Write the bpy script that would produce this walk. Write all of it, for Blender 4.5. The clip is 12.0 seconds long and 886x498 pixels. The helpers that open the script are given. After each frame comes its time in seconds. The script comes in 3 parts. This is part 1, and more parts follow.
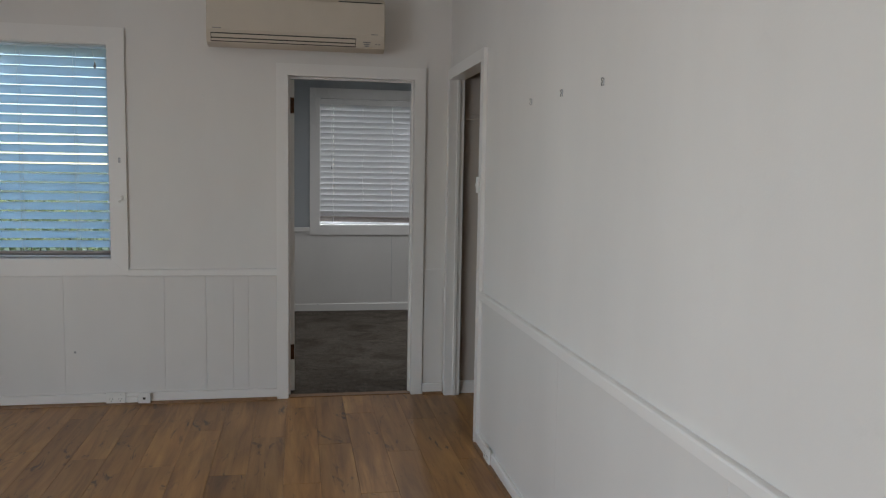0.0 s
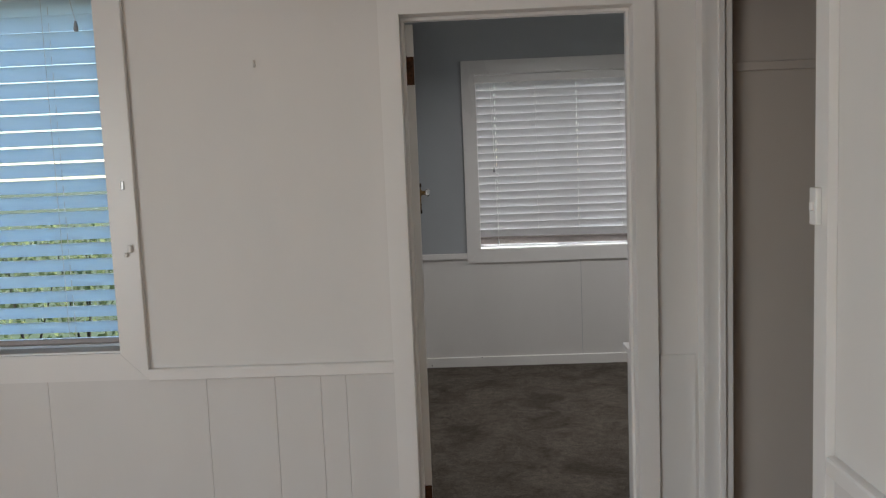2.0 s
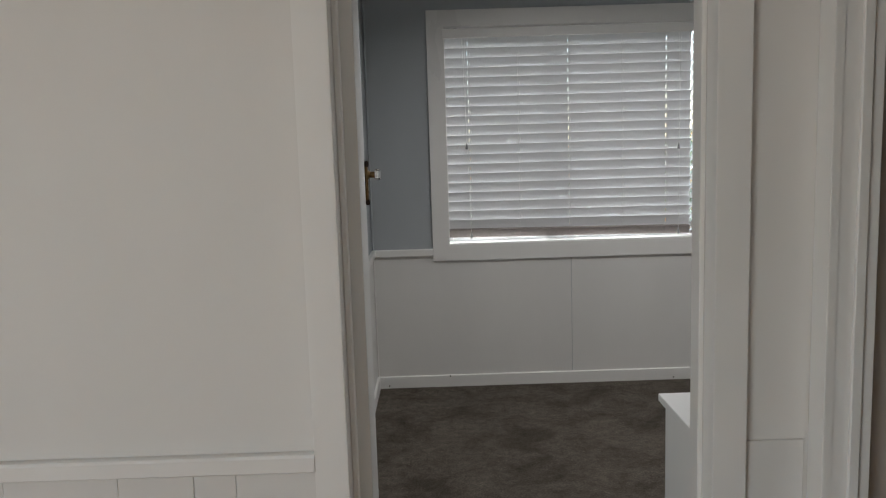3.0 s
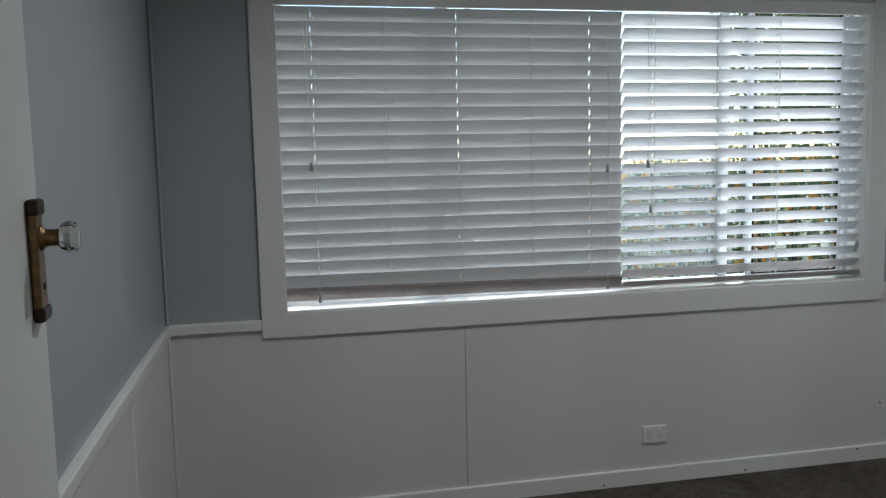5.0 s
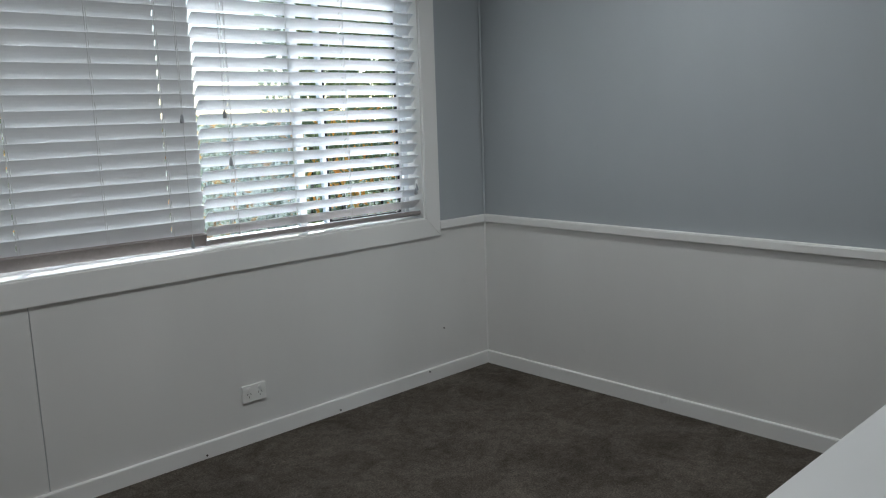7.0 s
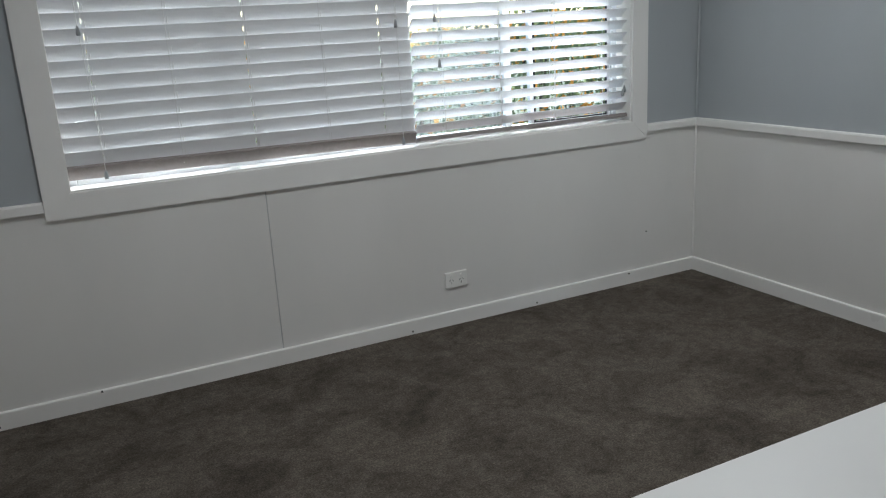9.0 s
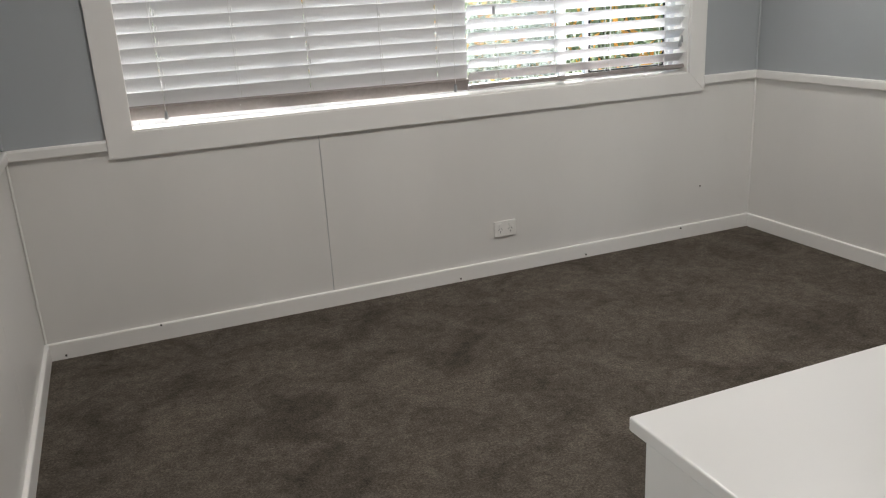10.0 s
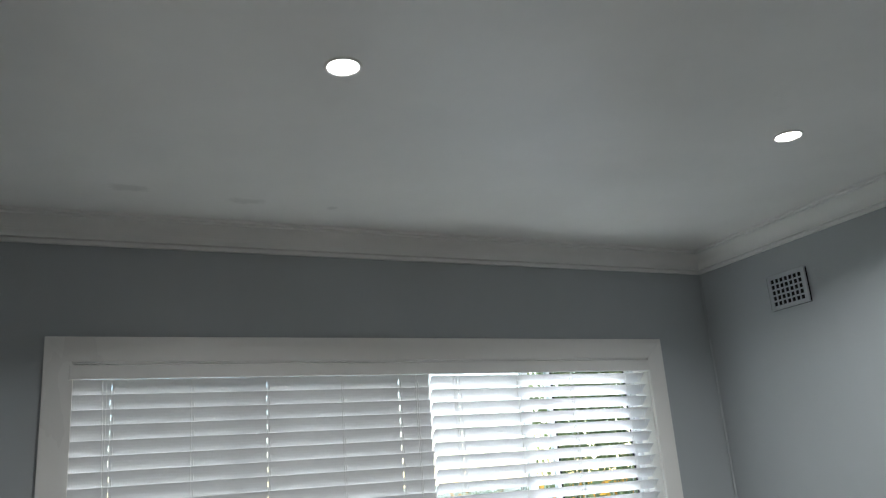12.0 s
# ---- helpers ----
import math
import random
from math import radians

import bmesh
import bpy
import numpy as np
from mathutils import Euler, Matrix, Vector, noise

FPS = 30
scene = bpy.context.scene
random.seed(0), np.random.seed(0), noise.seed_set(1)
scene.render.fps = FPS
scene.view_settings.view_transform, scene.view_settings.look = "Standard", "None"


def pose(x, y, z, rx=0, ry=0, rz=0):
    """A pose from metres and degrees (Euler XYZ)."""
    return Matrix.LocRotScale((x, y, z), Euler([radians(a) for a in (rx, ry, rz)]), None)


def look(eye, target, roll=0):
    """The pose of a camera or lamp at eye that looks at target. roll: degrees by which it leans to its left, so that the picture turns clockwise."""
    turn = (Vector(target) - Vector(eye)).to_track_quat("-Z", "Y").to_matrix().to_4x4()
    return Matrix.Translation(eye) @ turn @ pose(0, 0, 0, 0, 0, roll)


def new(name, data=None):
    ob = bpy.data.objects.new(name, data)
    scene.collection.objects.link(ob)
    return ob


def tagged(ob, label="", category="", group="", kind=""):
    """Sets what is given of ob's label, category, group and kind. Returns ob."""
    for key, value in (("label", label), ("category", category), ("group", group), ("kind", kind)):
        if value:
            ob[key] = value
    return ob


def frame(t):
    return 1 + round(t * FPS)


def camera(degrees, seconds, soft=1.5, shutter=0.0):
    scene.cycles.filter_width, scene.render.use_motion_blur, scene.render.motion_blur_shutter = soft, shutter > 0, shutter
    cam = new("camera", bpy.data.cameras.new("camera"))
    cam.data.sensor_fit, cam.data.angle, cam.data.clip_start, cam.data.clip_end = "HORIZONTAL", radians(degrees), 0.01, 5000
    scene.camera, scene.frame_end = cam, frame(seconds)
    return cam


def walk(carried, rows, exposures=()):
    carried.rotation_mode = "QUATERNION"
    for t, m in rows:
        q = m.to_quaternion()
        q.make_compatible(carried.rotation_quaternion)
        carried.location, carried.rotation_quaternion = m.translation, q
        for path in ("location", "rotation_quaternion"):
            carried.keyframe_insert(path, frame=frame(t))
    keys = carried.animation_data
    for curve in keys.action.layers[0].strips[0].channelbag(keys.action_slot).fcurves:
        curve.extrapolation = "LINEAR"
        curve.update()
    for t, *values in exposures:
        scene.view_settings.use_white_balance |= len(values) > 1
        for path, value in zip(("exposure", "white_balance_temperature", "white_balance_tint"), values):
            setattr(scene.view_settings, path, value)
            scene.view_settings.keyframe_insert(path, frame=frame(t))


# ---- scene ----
cam = camera(57.9, 12.0, soft=1.2)
PATH = [
    (0, (-0.098, -5.126, 1.477), (0.26, -3.168, 1.28), 1.0),
    (0.5, (-0.017, -4.595, 1.496), (0.182, -2.615, 1.297), -0.7),
    (1, (0.057, -3.982, 1.497), (0.086, -1.993, 1.292), -2.5),
    (1.5, (0.063, -3.394, 1.52), (0.026, -1.404, 1.321), -2.5),
    (2, (0.071, -2.799, 1.523), (-0.004, -0.811, 1.317), -2.3),
    (2.5, (0.049, -2.192, 1.479), (0.013, -0.208, 1.228), -2.6),
    (2.7, (0.041, -1.987, 1.489), (0.031, -0.005, 1.226), -2.2),
    (4.3, (0.180, -0.454, 1.488), (0.291, 1.535, 1.308), -1.2),
    (4.5, (0.162, -0.330, 1.485), (0.340, 1.653, 1.303), -1.2),
    (5, (0.104, -0.118, 1.477), (0.507, 1.831, 1.267), -1.3),
    (5.5, (0.058, -0.017, 1.467), (0.732, 1.85, 1.219), -1.4),
    (6, (0.011, 0.025, 1.453), (1.012, 1.733, 1.168), -1.5),
    (6.5, (0.009, 0.071, 1.428), (1.279, 1.585, 1.118), -1.8),
    (6.7, (0.013, 0.077, 1.426), (1.369, 1.51, 1.1), -2.0),
    (8.3, (0.03, -0.01, 1.448), (1.212, 1.548, 1.03), -3.1),
    (8.5, (0.023, -0.056, 1.442), (1.1, 1.572, 1.005), -3.1),
    (9, (0.072, -0.166, 1.418), (0.914, 1.568, 0.885), -3.3),
    (9.5, (0.072, -0.218, 1.351), (0.8, 1.537, 0.725), -3.3),
    (10, (0.067, -0.226, 1.347), (0.772, 1.544, 0.738), -3.2),
    (10.5, (0.075, -0.233, 1.4), (0.812, 1.584, 1.007), -3.2),
    (11, (0.074, -0.187, 1.501), (0.867, 1.647, 1.421), -3.2),
    (11.5, (0.104, -0.171, 1.586), (0.918, 1.636, 1.86), -3.7),
    (12, (0.115, -0.148, 1.65), (0.948, 1.584, 2.204), -4.4),
]
walk(cam, [(t, look(eye, target, roll)) for t, eye, target, roll in PATH],
     exposures=[(0.0, 0.74, 5950, 9), (1.0, 0.93, 6000, 9), (2.0, 1.1, 6200, 11), (2.7, 1.15, 6200, 10), (4.3, 0.8, 5850, 5), (5.0, 0.68, 5800, 5),
                (5.5, 0.5, 5750, 5), (6.5, 0.9, 5800, 5), (8.5, 1.1, 5800, 5), (9.0, 1.25, 5850, 6), (9.5, 1.5, 6500, 11), (10.0, 1.65, 6450, 10),
                (10.5, 1.8, 6350, 8), (11.0, 1.45, 6050, 7), (11.5, 1.3, 5950, 5), (12.0, 1.4, 5950, 5)])

# ---- world and sun ----
SUN_TO = Vector((0.511, 0.740, 0.438)).normalized()  # towards the sun
world = bpy.data.worlds.new("sky")
scene.world = world
world.use_nodes = True
wn = world.node_tree.nodes
sky = wn.new("ShaderNodeTexSky")
sky.sky_type = "NISHITA"
sky.sun_disc = False
sky.sun_elevation = math.asin(SUN_TO.z)
sky.sun_rotation = math.atan2(SUN_TO.x, SUN_TO.y)
sky.air_density, sky.dust_density = 1.0, 0.3
wn["Background"].inputs["Strength"].default_value = 0.15
world.node_tree.links.new(sky.outputs["Color"], wn["Background"].inputs["Color"])
sun = new("sun", bpy.data.lights.new("sun", "SUN"))
sun.data.energy, sun.data.angle, sun.data.color = 5.0, radians(0.6), (1.0, 0.95, 0.88)
sun.matrix_world = look(SUN_TO * 30, (0, 0, 0))
# area lamp added in an unseen side-wall opening to light the front room
side_lamp = new("added_side_light", bpy.data.lights.new("added_side_light", "AREA"))
side_lamp.data.shape, side_lamp.data.size, side_lamp.data.size_y, side_lamp.data.energy, side_lamp.data.color = "RECTANGLE", 3.3, 1.8, 40.0, (1.0, 0.98, 0.965)
side_lamp.matrix_world = look((-3.44, -4.7, 1.23), (0.0, -4.7, 1.23))



# ---- materials ----
def principled(name, rough=0.5, metal=0.0):
    m = bpy.data.materials.new(name)
    m.use_nodes = True
    b = m.node_tree.nodes["Principled BSDF"]
    b.inputs["Roughness"].default_value, b.inputs["Metallic"].default_value = rough, metal
    return m, m.node_tree.nodes, m.node_tree.links, b


def coords(ns, ls, scale=(1, 1, 1)):
    c, mp = ns.new("ShaderNodeTexCoord"), ns.new("ShaderNodeMapping")
    mp.inputs["Scale"].default_value = scale
    ls.new(c.outputs["Object"], mp.inputs["Vector"])
    return mp.outputs["Vector"]


def noise_tex(ns, ls, vec, scale, detail=4.0, rough=0.55, distortion=0.0):
    n = ns.new("ShaderNodeTexNoise")
    n.inputs["Scale"].default_value, n.inputs["Detail"].default_value = scale, detail
    n.inputs["Roughness"].default_value, n.inputs["Distortion"].default_value = rough, distortion
    ls.new(vec, n.inputs["Vector"])
    return n.outputs["Fac"]


def ramp(ns, ls, fac, stops):
    r = ns.new("ShaderNodeValToRGB")
    while len(r.color_ramp.elements) < len(stops):
        r.color_ramp.elements.new(0.5)
    for e, (p, c) in zip(r.color_ramp.elements, stops):
        e.position, e.color = p, (*c, 1)
    ls.new(fac, r.inputs["Fac"])
    return r.outputs["Color"]


def mixed(ns, ls, a, b, fac, mode="MIX"):
    x = ns.new("ShaderNodeMix")
    x.data_type, x.blend_type = "RGBA", mode
    for val, sock in ((a, x.inputs[6]), (b, x.inputs[7]), (fac, x.inputs[0])):
        if isinstance(val, (tuple, float, int)):
            sock.default_value = (*val, 1) if isinstance(val, tuple) else val
        else:
            ls.new(val, sock)
    return x.outputs[2]


def bump(ns, ls, b, height, strength, distance):
    n = ns.new("ShaderNodeBump")
    n.inputs["Strength"].default_value, n.inputs["Distance"].default_value = strength, distance
    ls.new(height, n.inputs["Height"])
    ls.new(n.outputs["Normal"], b.inputs["Normal"])


def paint(name, col, rough=0.45, vary=0.06, relief=0.12, streak=(1, 1, 0.35), dirt=0.0):
    """Brushed or rolled house paint: slow mottling, roller texture, a little grime."""
    m, ns, ls, b = principled(name, rough)
    v = coords(ns, ls, streak)
    big = noise_tex(ns, ls, v, 1.7, 5)
    fine = noise_tex(ns, ls, coords(ns, ls), 160, 3)
    lo = tuple(c * (1 - vary) for c in col)
    hi = tuple(min(1, c * (1 + vary * 0.6)) for c in col)
    c = ramp(ns, ls, big, [(0.3, lo), (0.7, hi)])
    if dirt:
        spots = noise_tex(ns, ls, coords(ns, ls), 7, 8, 0.7)
        k = ramp(ns, ls, spots, [(0.62, (0, 0, 0)), (0.78, (dirt, dirt, dirt))])
        c = mixed(ns, ls, c, tuple(x * 0.6 for x in col), k)
    ls.new(c, b.inputs["Base Color"])
    rr = ns.new("ShaderNodeMapRange")
    rr.inputs["To Min"].default_value, rr.inputs["To Max"].default_value = rough - 0.06, rough + 0.1
    ls.new(big, rr.inputs["Value"])
    ls.new(rr.outputs["Result"], b.inputs["Roughness"])
    bump(ns, ls, b, fine, relief, 0.002)
    return m


def stained_ceiling():
    """Ceiling paint with three old grey water marks near the window."""
    m = paint("stained_ceiling_paint", (0.84, 0.84, 0.82), 0.38, 0.06, 0.08, (1, 1, 1), dirt=0.12)
    ns, ls = m.node_tree.nodes, m.node_tree.links
    b = ns["Principled BSDF"]
    col = b.inputs["Base Color"].links[0].from_socket
    tc = ns.new("ShaderNodeTexCoord")
    wob = noise_tex(ns, ls, tc.outputs["Object"], 14, 5, 0.65)
    for x, y, rx, ry in ((0.267, 2.771, 0.17, 0.085), (0.719, 2.822, 0.16, 0.075), (1.059, 2.828, 0.05, 0.05)):
        mp, ln, mr = ns.new("ShaderNodeMapping"), ns.new("ShaderNodeVectorMath"), ns.new("ShaderNodeMath")
        mp.inputs["Location"].default_value = (-x / rx, -y / ry, 0)
        mp.inputs["Scale"].default_value = (1 / rx, 1 / ry, 0)
        ls.new(tc.outputs["Object"], mp.inputs["Vector"])
        ln.operation, mr.operation = "LENGTH", "ADD"
        ls.new(mp.outputs["Vector"], ln.inputs[0])
        ls.new(ln.outputs["Value"], mr.inputs[0])
        ls.new(wob, mr.inputs[1])
        k = ramp(ns, ls, mr.outputs["Value"], [(0.75, (0.30, 0.30, 0.30)), (1.0, (0, 0, 0))])
        col = mixed(ns, ls, col, (0.42, 0.42, 0.40), k)
    ls.new(col, b.inputs["Base Color"])
    return m


WHITE_WALL = paint("white_wall_paint", (0.74, 0.72, 0.69), 0.5, 0.05, 0.15, dirt=0.10)
WHITE_DADO = paint("white_dado_paint", (0.72, 0.705, 0.68), 0.32, 0.05, 0.12, dirt=0.12)
GREY_WALL = paint("grey_blue_wall_paint", (0.395, 0.418, 0.434), 0.42, 0.05, 0.12)
TRIM = paint("white_gloss_trim", (0.80, 0.785, 0.76), 0.28, 0.04, 0.10, dirt=0.12)
CEILING = paint("white_ceiling_paint", (0.84, 0.84, 0.82), 0.38, 0.06, 0.08, (1, 1, 1), dirt=0.12)
HALL_WALL = paint("beige_hall_paint", (0.52, 0.47, 0.42), 0.55, 0.05, 0.12)
DOOR_PAINT = paint("white_door_paint", (0.78, 0.775, 0.75), 0.33, 0.04, 0.10, dirt=0.08)
MELAMINE = paint("white_melamine", (0.80, 0.79, 0.77), 0.3, 0.02, 0.03)
OUTSIDE_WALL = paint("cream_cladding", (0.62, 0.60, 0.54), 0.6, 0.08, 0.2)


def plain(name, col, rough=0.4, metal=0.0, vary=0.12, scale=40.0):
    m, ns, ls, b = principled(name, rough, metal)
    f = noise_tex(ns, ls, coords(ns, ls), scale, 4)
    ls.new(ramp(ns, ls, f, [(0.3, tuple(c * (1 - vary) for c in col)), (0.7, tuple(min(1, c * (1 + vary)) for c in col))]),
           b.inputs["Base Color"])
    return m


PLASTIC = plain("white_plastic", (0.78, 0.77, 0.74), 0.35, 0, 0.03)
AC_PLASTIC = plain("ivory_plastic", (0.58, 0.52, 0.43), 0.4, 0, 0.03, 6)
AC_DARK = plain("dark_slot", (0.05, 0.045, 0.04), 0.5)
GREY_INK = plain("grey_print", (0.25, 0.24, 0.23), 0.6)
BRASS = plain("aged_brass", (0.20, 0.13, 0.06), 0.38, 1.0, 0.4, 60)
DARK_BRASS = plain("dark_bronze", (0.035, 0.022, 0.015), 0.45, 0.6, 0.4, 60)
RUST = plain("rusty_hinge_steel", (0.10, 0.045, 0.02), 0.7, 0.5, 0.5, 80)
STEEL = plain("dull_steel", (0.35, 0.35, 0.35), 0.35, 1.0)
ALUMINIUM = plain("white_powdercoat", (0.72, 0.74, 0.76), 0.35, 0, 0.03)
BLACK_GAP = plain("black_gap", (0.01, 0.01, 0.01), 0.9)
VENT_WHITE = paint("vent_paint", (0.43, 0.455, 0.475), 0.5, 0.05, 0.1)
CORD = plain("white_cord", (0.75, 0.75, 0.74), 0.6)
TASSEL = plain("grey_tassel", (0.30, 0.31, 0.32), 0.45)
RAIL_GREY = plain("taupe_bottom_rail", (0.27, 0.24, 0.23), 0.35, 0, 0.08)


def slat_material(name, through_light, tint):
    m, ns, ls, b = principled(name, 0.38)
    f = noise_tex(ns, ls, coords(ns, ls, (0.6, 8, 8)), 3, 4)
    col = ramp(ns, ls, f, [(0.3, (0.76, 0.77, 0.785)), (0.7, (0.82, 0.825, 0.835))])
    ls.new(col, b.inputs["Base Color"])
    tr, mx = ns.new("ShaderNodeBsdfTranslucent"), ns.new("ShaderNodeMixShader")
    tr.inputs["Color"].default_value = (*tint, 1)
    mx.inputs["Fac"].default_value = through_light
    ls.new(b.outputs["BSDF"], mx.inputs[1])
    ls.new(tr.outputs["BSDF"], mx.inputs[2])
    ls.new(mx.outputs["Shader"], ns["Material Output"].inputs["Surface"])
    return m


SLAT = slat_material("white_slat", 0.0, (0.75, 0.82, 0.92))
# Skylight put into the slats: strong blue-tinted translucency brightens the front-room blind.
LIT_SLAT = slat_material("brightened_blue_slat", 0.88, (0.86, 0.95, 1.0))


def glass_material(name, tint=(1, 1, 1), rough=0.0):
    m, ns, ls, b = principled(name, rough)
    b.inputs["Base Color"].default_value = (*tint, 1)
    b.inputs["Transmission Weight"].default_value = 1.0
    b.inputs["IOR"].default_value = 1.1
    return m


GLASS = glass_material("window_glass", (0.95, 0.98, 1.0))
CRYSTAL = glass_material("clear_knob_glass", (0.95, 0.95, 0.92), 0.08)
CRYSTAL.node_tree.nodes["Principled BSDF"].inputs["IOR"].default_value = 1.5


def carpet_material():
    m, ns, ls, b = principled("charcoal_carpet", 0.95)
    v = coords(ns, ls)
    pile = noise_tex(ns, ls, v, 130, 6, 0.8)
    tuft = noise_tex(ns, ls, v, 26, 6, 0.75, 0.4)
    tread = noise_tex(ns, ls, v, 3.4, 8, 0.62, 0.9)
    c = ramp(ns, ls, pile, [(0.32, (0.055, 0.045, 0.035)), (0.50, (0.118, 0.101, 0.083)), (0.70, (0.225, 0.196, 0.164))])
    t = ramp(ns, ls, tread, [(0.34, (0.68, 0.67, 0.66)), (0.50, (1.0, 1.0, 1.0)), (0.66, (1.28, 1.28, 1.28))])
    u = ramp(ns, ls, tuft, [(0.34, (0.72, 0.72, 0.72)), (0.66, (1.25, 1.25, 1.25))])
    c = mixed(ns, ls, mixed(ns, ls, c, t, 1.0, "MULTIPLY"), u, 1.0, "MULTIPLY")
    ls.new(c, b.inputs["Base Color"])
    b.inputs["Specular IOR Level"].default_value = 0.1
    bump(ns, ls, b, pile, 1.0, 0.010)
    return m


CARPET = carpet_material()


def plank_material():
    m, ns, ls, b = principled("oak_laminate", 0.38)
    info = ns.new("ShaderNodeObjectInfo")
    tc = ns.new("ShaderNodeTexCoord")
    off, add = ns.new("ShaderNodeVectorMath"), ns.new("ShaderNodeVectorMath")
    off.operation, add.operation = "SCALE", "ADD"
    comb = ns.new("ShaderNodeCombineXYZ")
    for k in range(3):
        ls.new(info.outputs["Random"], comb.inputs[k])
    ls.new(comb.outputs[0], off.inputs[0])
    off.inputs["Scale"].default_value = 37.0
    ls.new(tc.outputs["Object"], add.inputs[0])
    ls.new(off.outputs[0], add.inputs[1])

    def mapped(s):
        mp = ns.new("ShaderNodeMapping")
        mp.inputs["Scale"].default_value = s
        ls.new(add.outputs[0], mp.inputs["Vector"])
        return mp.outputs["Vector"]
    grain = noise_tex(ns, ls, mapped((8, 0.55, 1)), 2.2, 7, 0.60, 0.9)
    cathedral = noise_tex(ns, ls, mapped((4, 0.6, 1)), 1.5, 4, 0.5, 1.4)
    knots = noise_tex(ns, ls, mapped((8, 2.2, 1)), 1.6, 7, 0.7, 1.3)
    c = ramp(ns, ls, grain, [(0.25, (0.18, 0.080, 0.020)), (0.50, (0.35, 0.180, 0.050)), (0.75, (0.47, 0.270, 0.085))])
    c = mixed(ns, ls, c, ramp(ns, ls, cathedral, [(0.32, (0.74, 0.70, 0.66)), (0.68, (1.15, 1.13, 1.10))]), 0.9, "MULTIPLY")
    k = ramp(ns, ls, knots, [(0.58, (0, 0, 0)), (0.68, (0.9, 0.9, 0.9))])
    c = mixed(ns, ls, c, (0.06, 0.030, 0.014), k)
    tone = ramp(ns, ls, info.outputs["Random"], [(0.0, (0.80, 0.78, 0.78)), (0.5, (1.0, 0.98, 0.96)), (1.0, (1.15, 1.15, 1.16))])
    c = mixed(ns, ls, c, tone, 1.0, "MULTIPLY")
    ls.new(c, b.inputs["Base Color"])
    bump(ns, ls, b, grain, 0.15, 0.001)
    return m


PLANK = plank_material()
SUBFLOOR = plain("dark_underlay", (0.05, 0.035, 0.02), 0.8)
OAK_TRIM = plain("oak_beading", (0.22, 0.12, 0.055), 0.45, 0, 0.25, 25)
GROUND = plain("lawn", (0.07, 0.10, 0.035), 0.9, 0, 0.4, 3)


def leaf_material(name, lo, hi):
    m, ns, ls, b = principled(name, 0.5)
    g = ns.new("ShaderNodeNewGeometry")
    ls.new(ramp(ns, ls, g.outputs["Random Per Island"], [(0.0, lo), (1.0, hi)]), b.inputs["Base Color"])
    tr, mx = ns.new("ShaderNodeBsdfTranslucent"), ns.new("ShaderNodeMixShader")
    tr.inputs["Color"].default_value = (*[min(1.0, c * 2.2) for c in hi], 1)
    mx.inputs["Fac"].default_value = 0.45
    ls.new(b.outputs["BSDF"], mx.inputs[1])
    ls.new(tr.outputs["BSDF"], mx.inputs[2])
    ls.new(mx.outputs["Shader"], ns["Material Output"].inputs["Surface"])
    return m


LEAF = leaf_material("hedge_leaf", (0.045, 0.075, 0.028), (0.14, 0.165, 0.075))
FLOWER = leaf_material("orange_flower", (0.75, 0.16, 0.02), (0.85, 0.28, 0.04))


def emitter(name, col, power):
    m = bpy.data.materials.new(name)
    m.use_nodes = True
    b = m.node_tree.nodes["Principled BSDF"]
    b.inputs["Emission Color"].default_value, b.inputs["Emission Strength"].default_value = (*col, 1), power
    return m


LED_WATTS = 6.0
LED = emitter("led_diffuser", (1.0, 0.93, 0.88), 9.0)


# ---- mesh helpers ----
def mesh_of(bm, name, material, smooth=False):
    bmesh.ops.recalc_face_normals(bm, faces=bm.faces[:])
    me = bpy.data.meshes.new(name)
    bm.to_mesh(me)
    bm.free()
    me.materials.append(material)
    if smooth:
        me.shade_smooth()
    return me


def part(name, bm, material, parent=None, label="", smooth=False):
    ob = new(name, mesh_of(bm, name, material, smooth))
    ob.parent = parent
    if label:
        ob["label"] = label
    return ob


def thing(name, at, label, category, group="", kind="", rz=0.0):
    e = new(name)
    e.empty_display_size = 0.05
    e.matrix_world = pose(*at, 0, 0, rz)
    return tagged(e, label, category, group, kind)


def add_box(bm, lo, hi, bevel=0.0, segments=1):
    size = [b - a for a, b in zip(lo, hi)]
    mid = [(a + b) / 2 for a, b in zip(lo, hi)]
    t = bmesh.new()
    bmesh.ops.create_cube(t, size=1, matrix=Matrix.LocRotScale(mid, None, size))
    if bevel:
        bmesh.ops.bevel(t, geom=t.edges[:], offset=bevel, segments=segments, affect="EDGES", profile=0.5)
    join(bm, t)
    return bm


def join(bm, t, m=None):
    me = bpy.data.meshes.new("tmp")
    if m is not None:
        bmesh.ops.transform(t, matrix=m, verts=t.verts[:])
    t.to_mesh(me)
    t.free()
    bm.from_mesh(me)
    bpy.data.meshes.remove(me)


def box(lo, hi, bevel=0.0, segments=1):
    return add_box(bmesh.new(), lo, hi, bevel, segments)


def rod(a, b, r, r2=None, sides=10):
    a, b = Vector(a), Vector(b)
    bm = bmesh.new()
    bmesh.ops.create_cone(bm, cap_ends=True, segments=sides, radius1=r, radius2=r if r2 is None else r2, depth=(b - a).length,
                          matrix=Matrix.Translation((a + b) / 2) @ (b - a).to_track_quat("Z", "Y").to_matrix().to_4x4())
    return bm


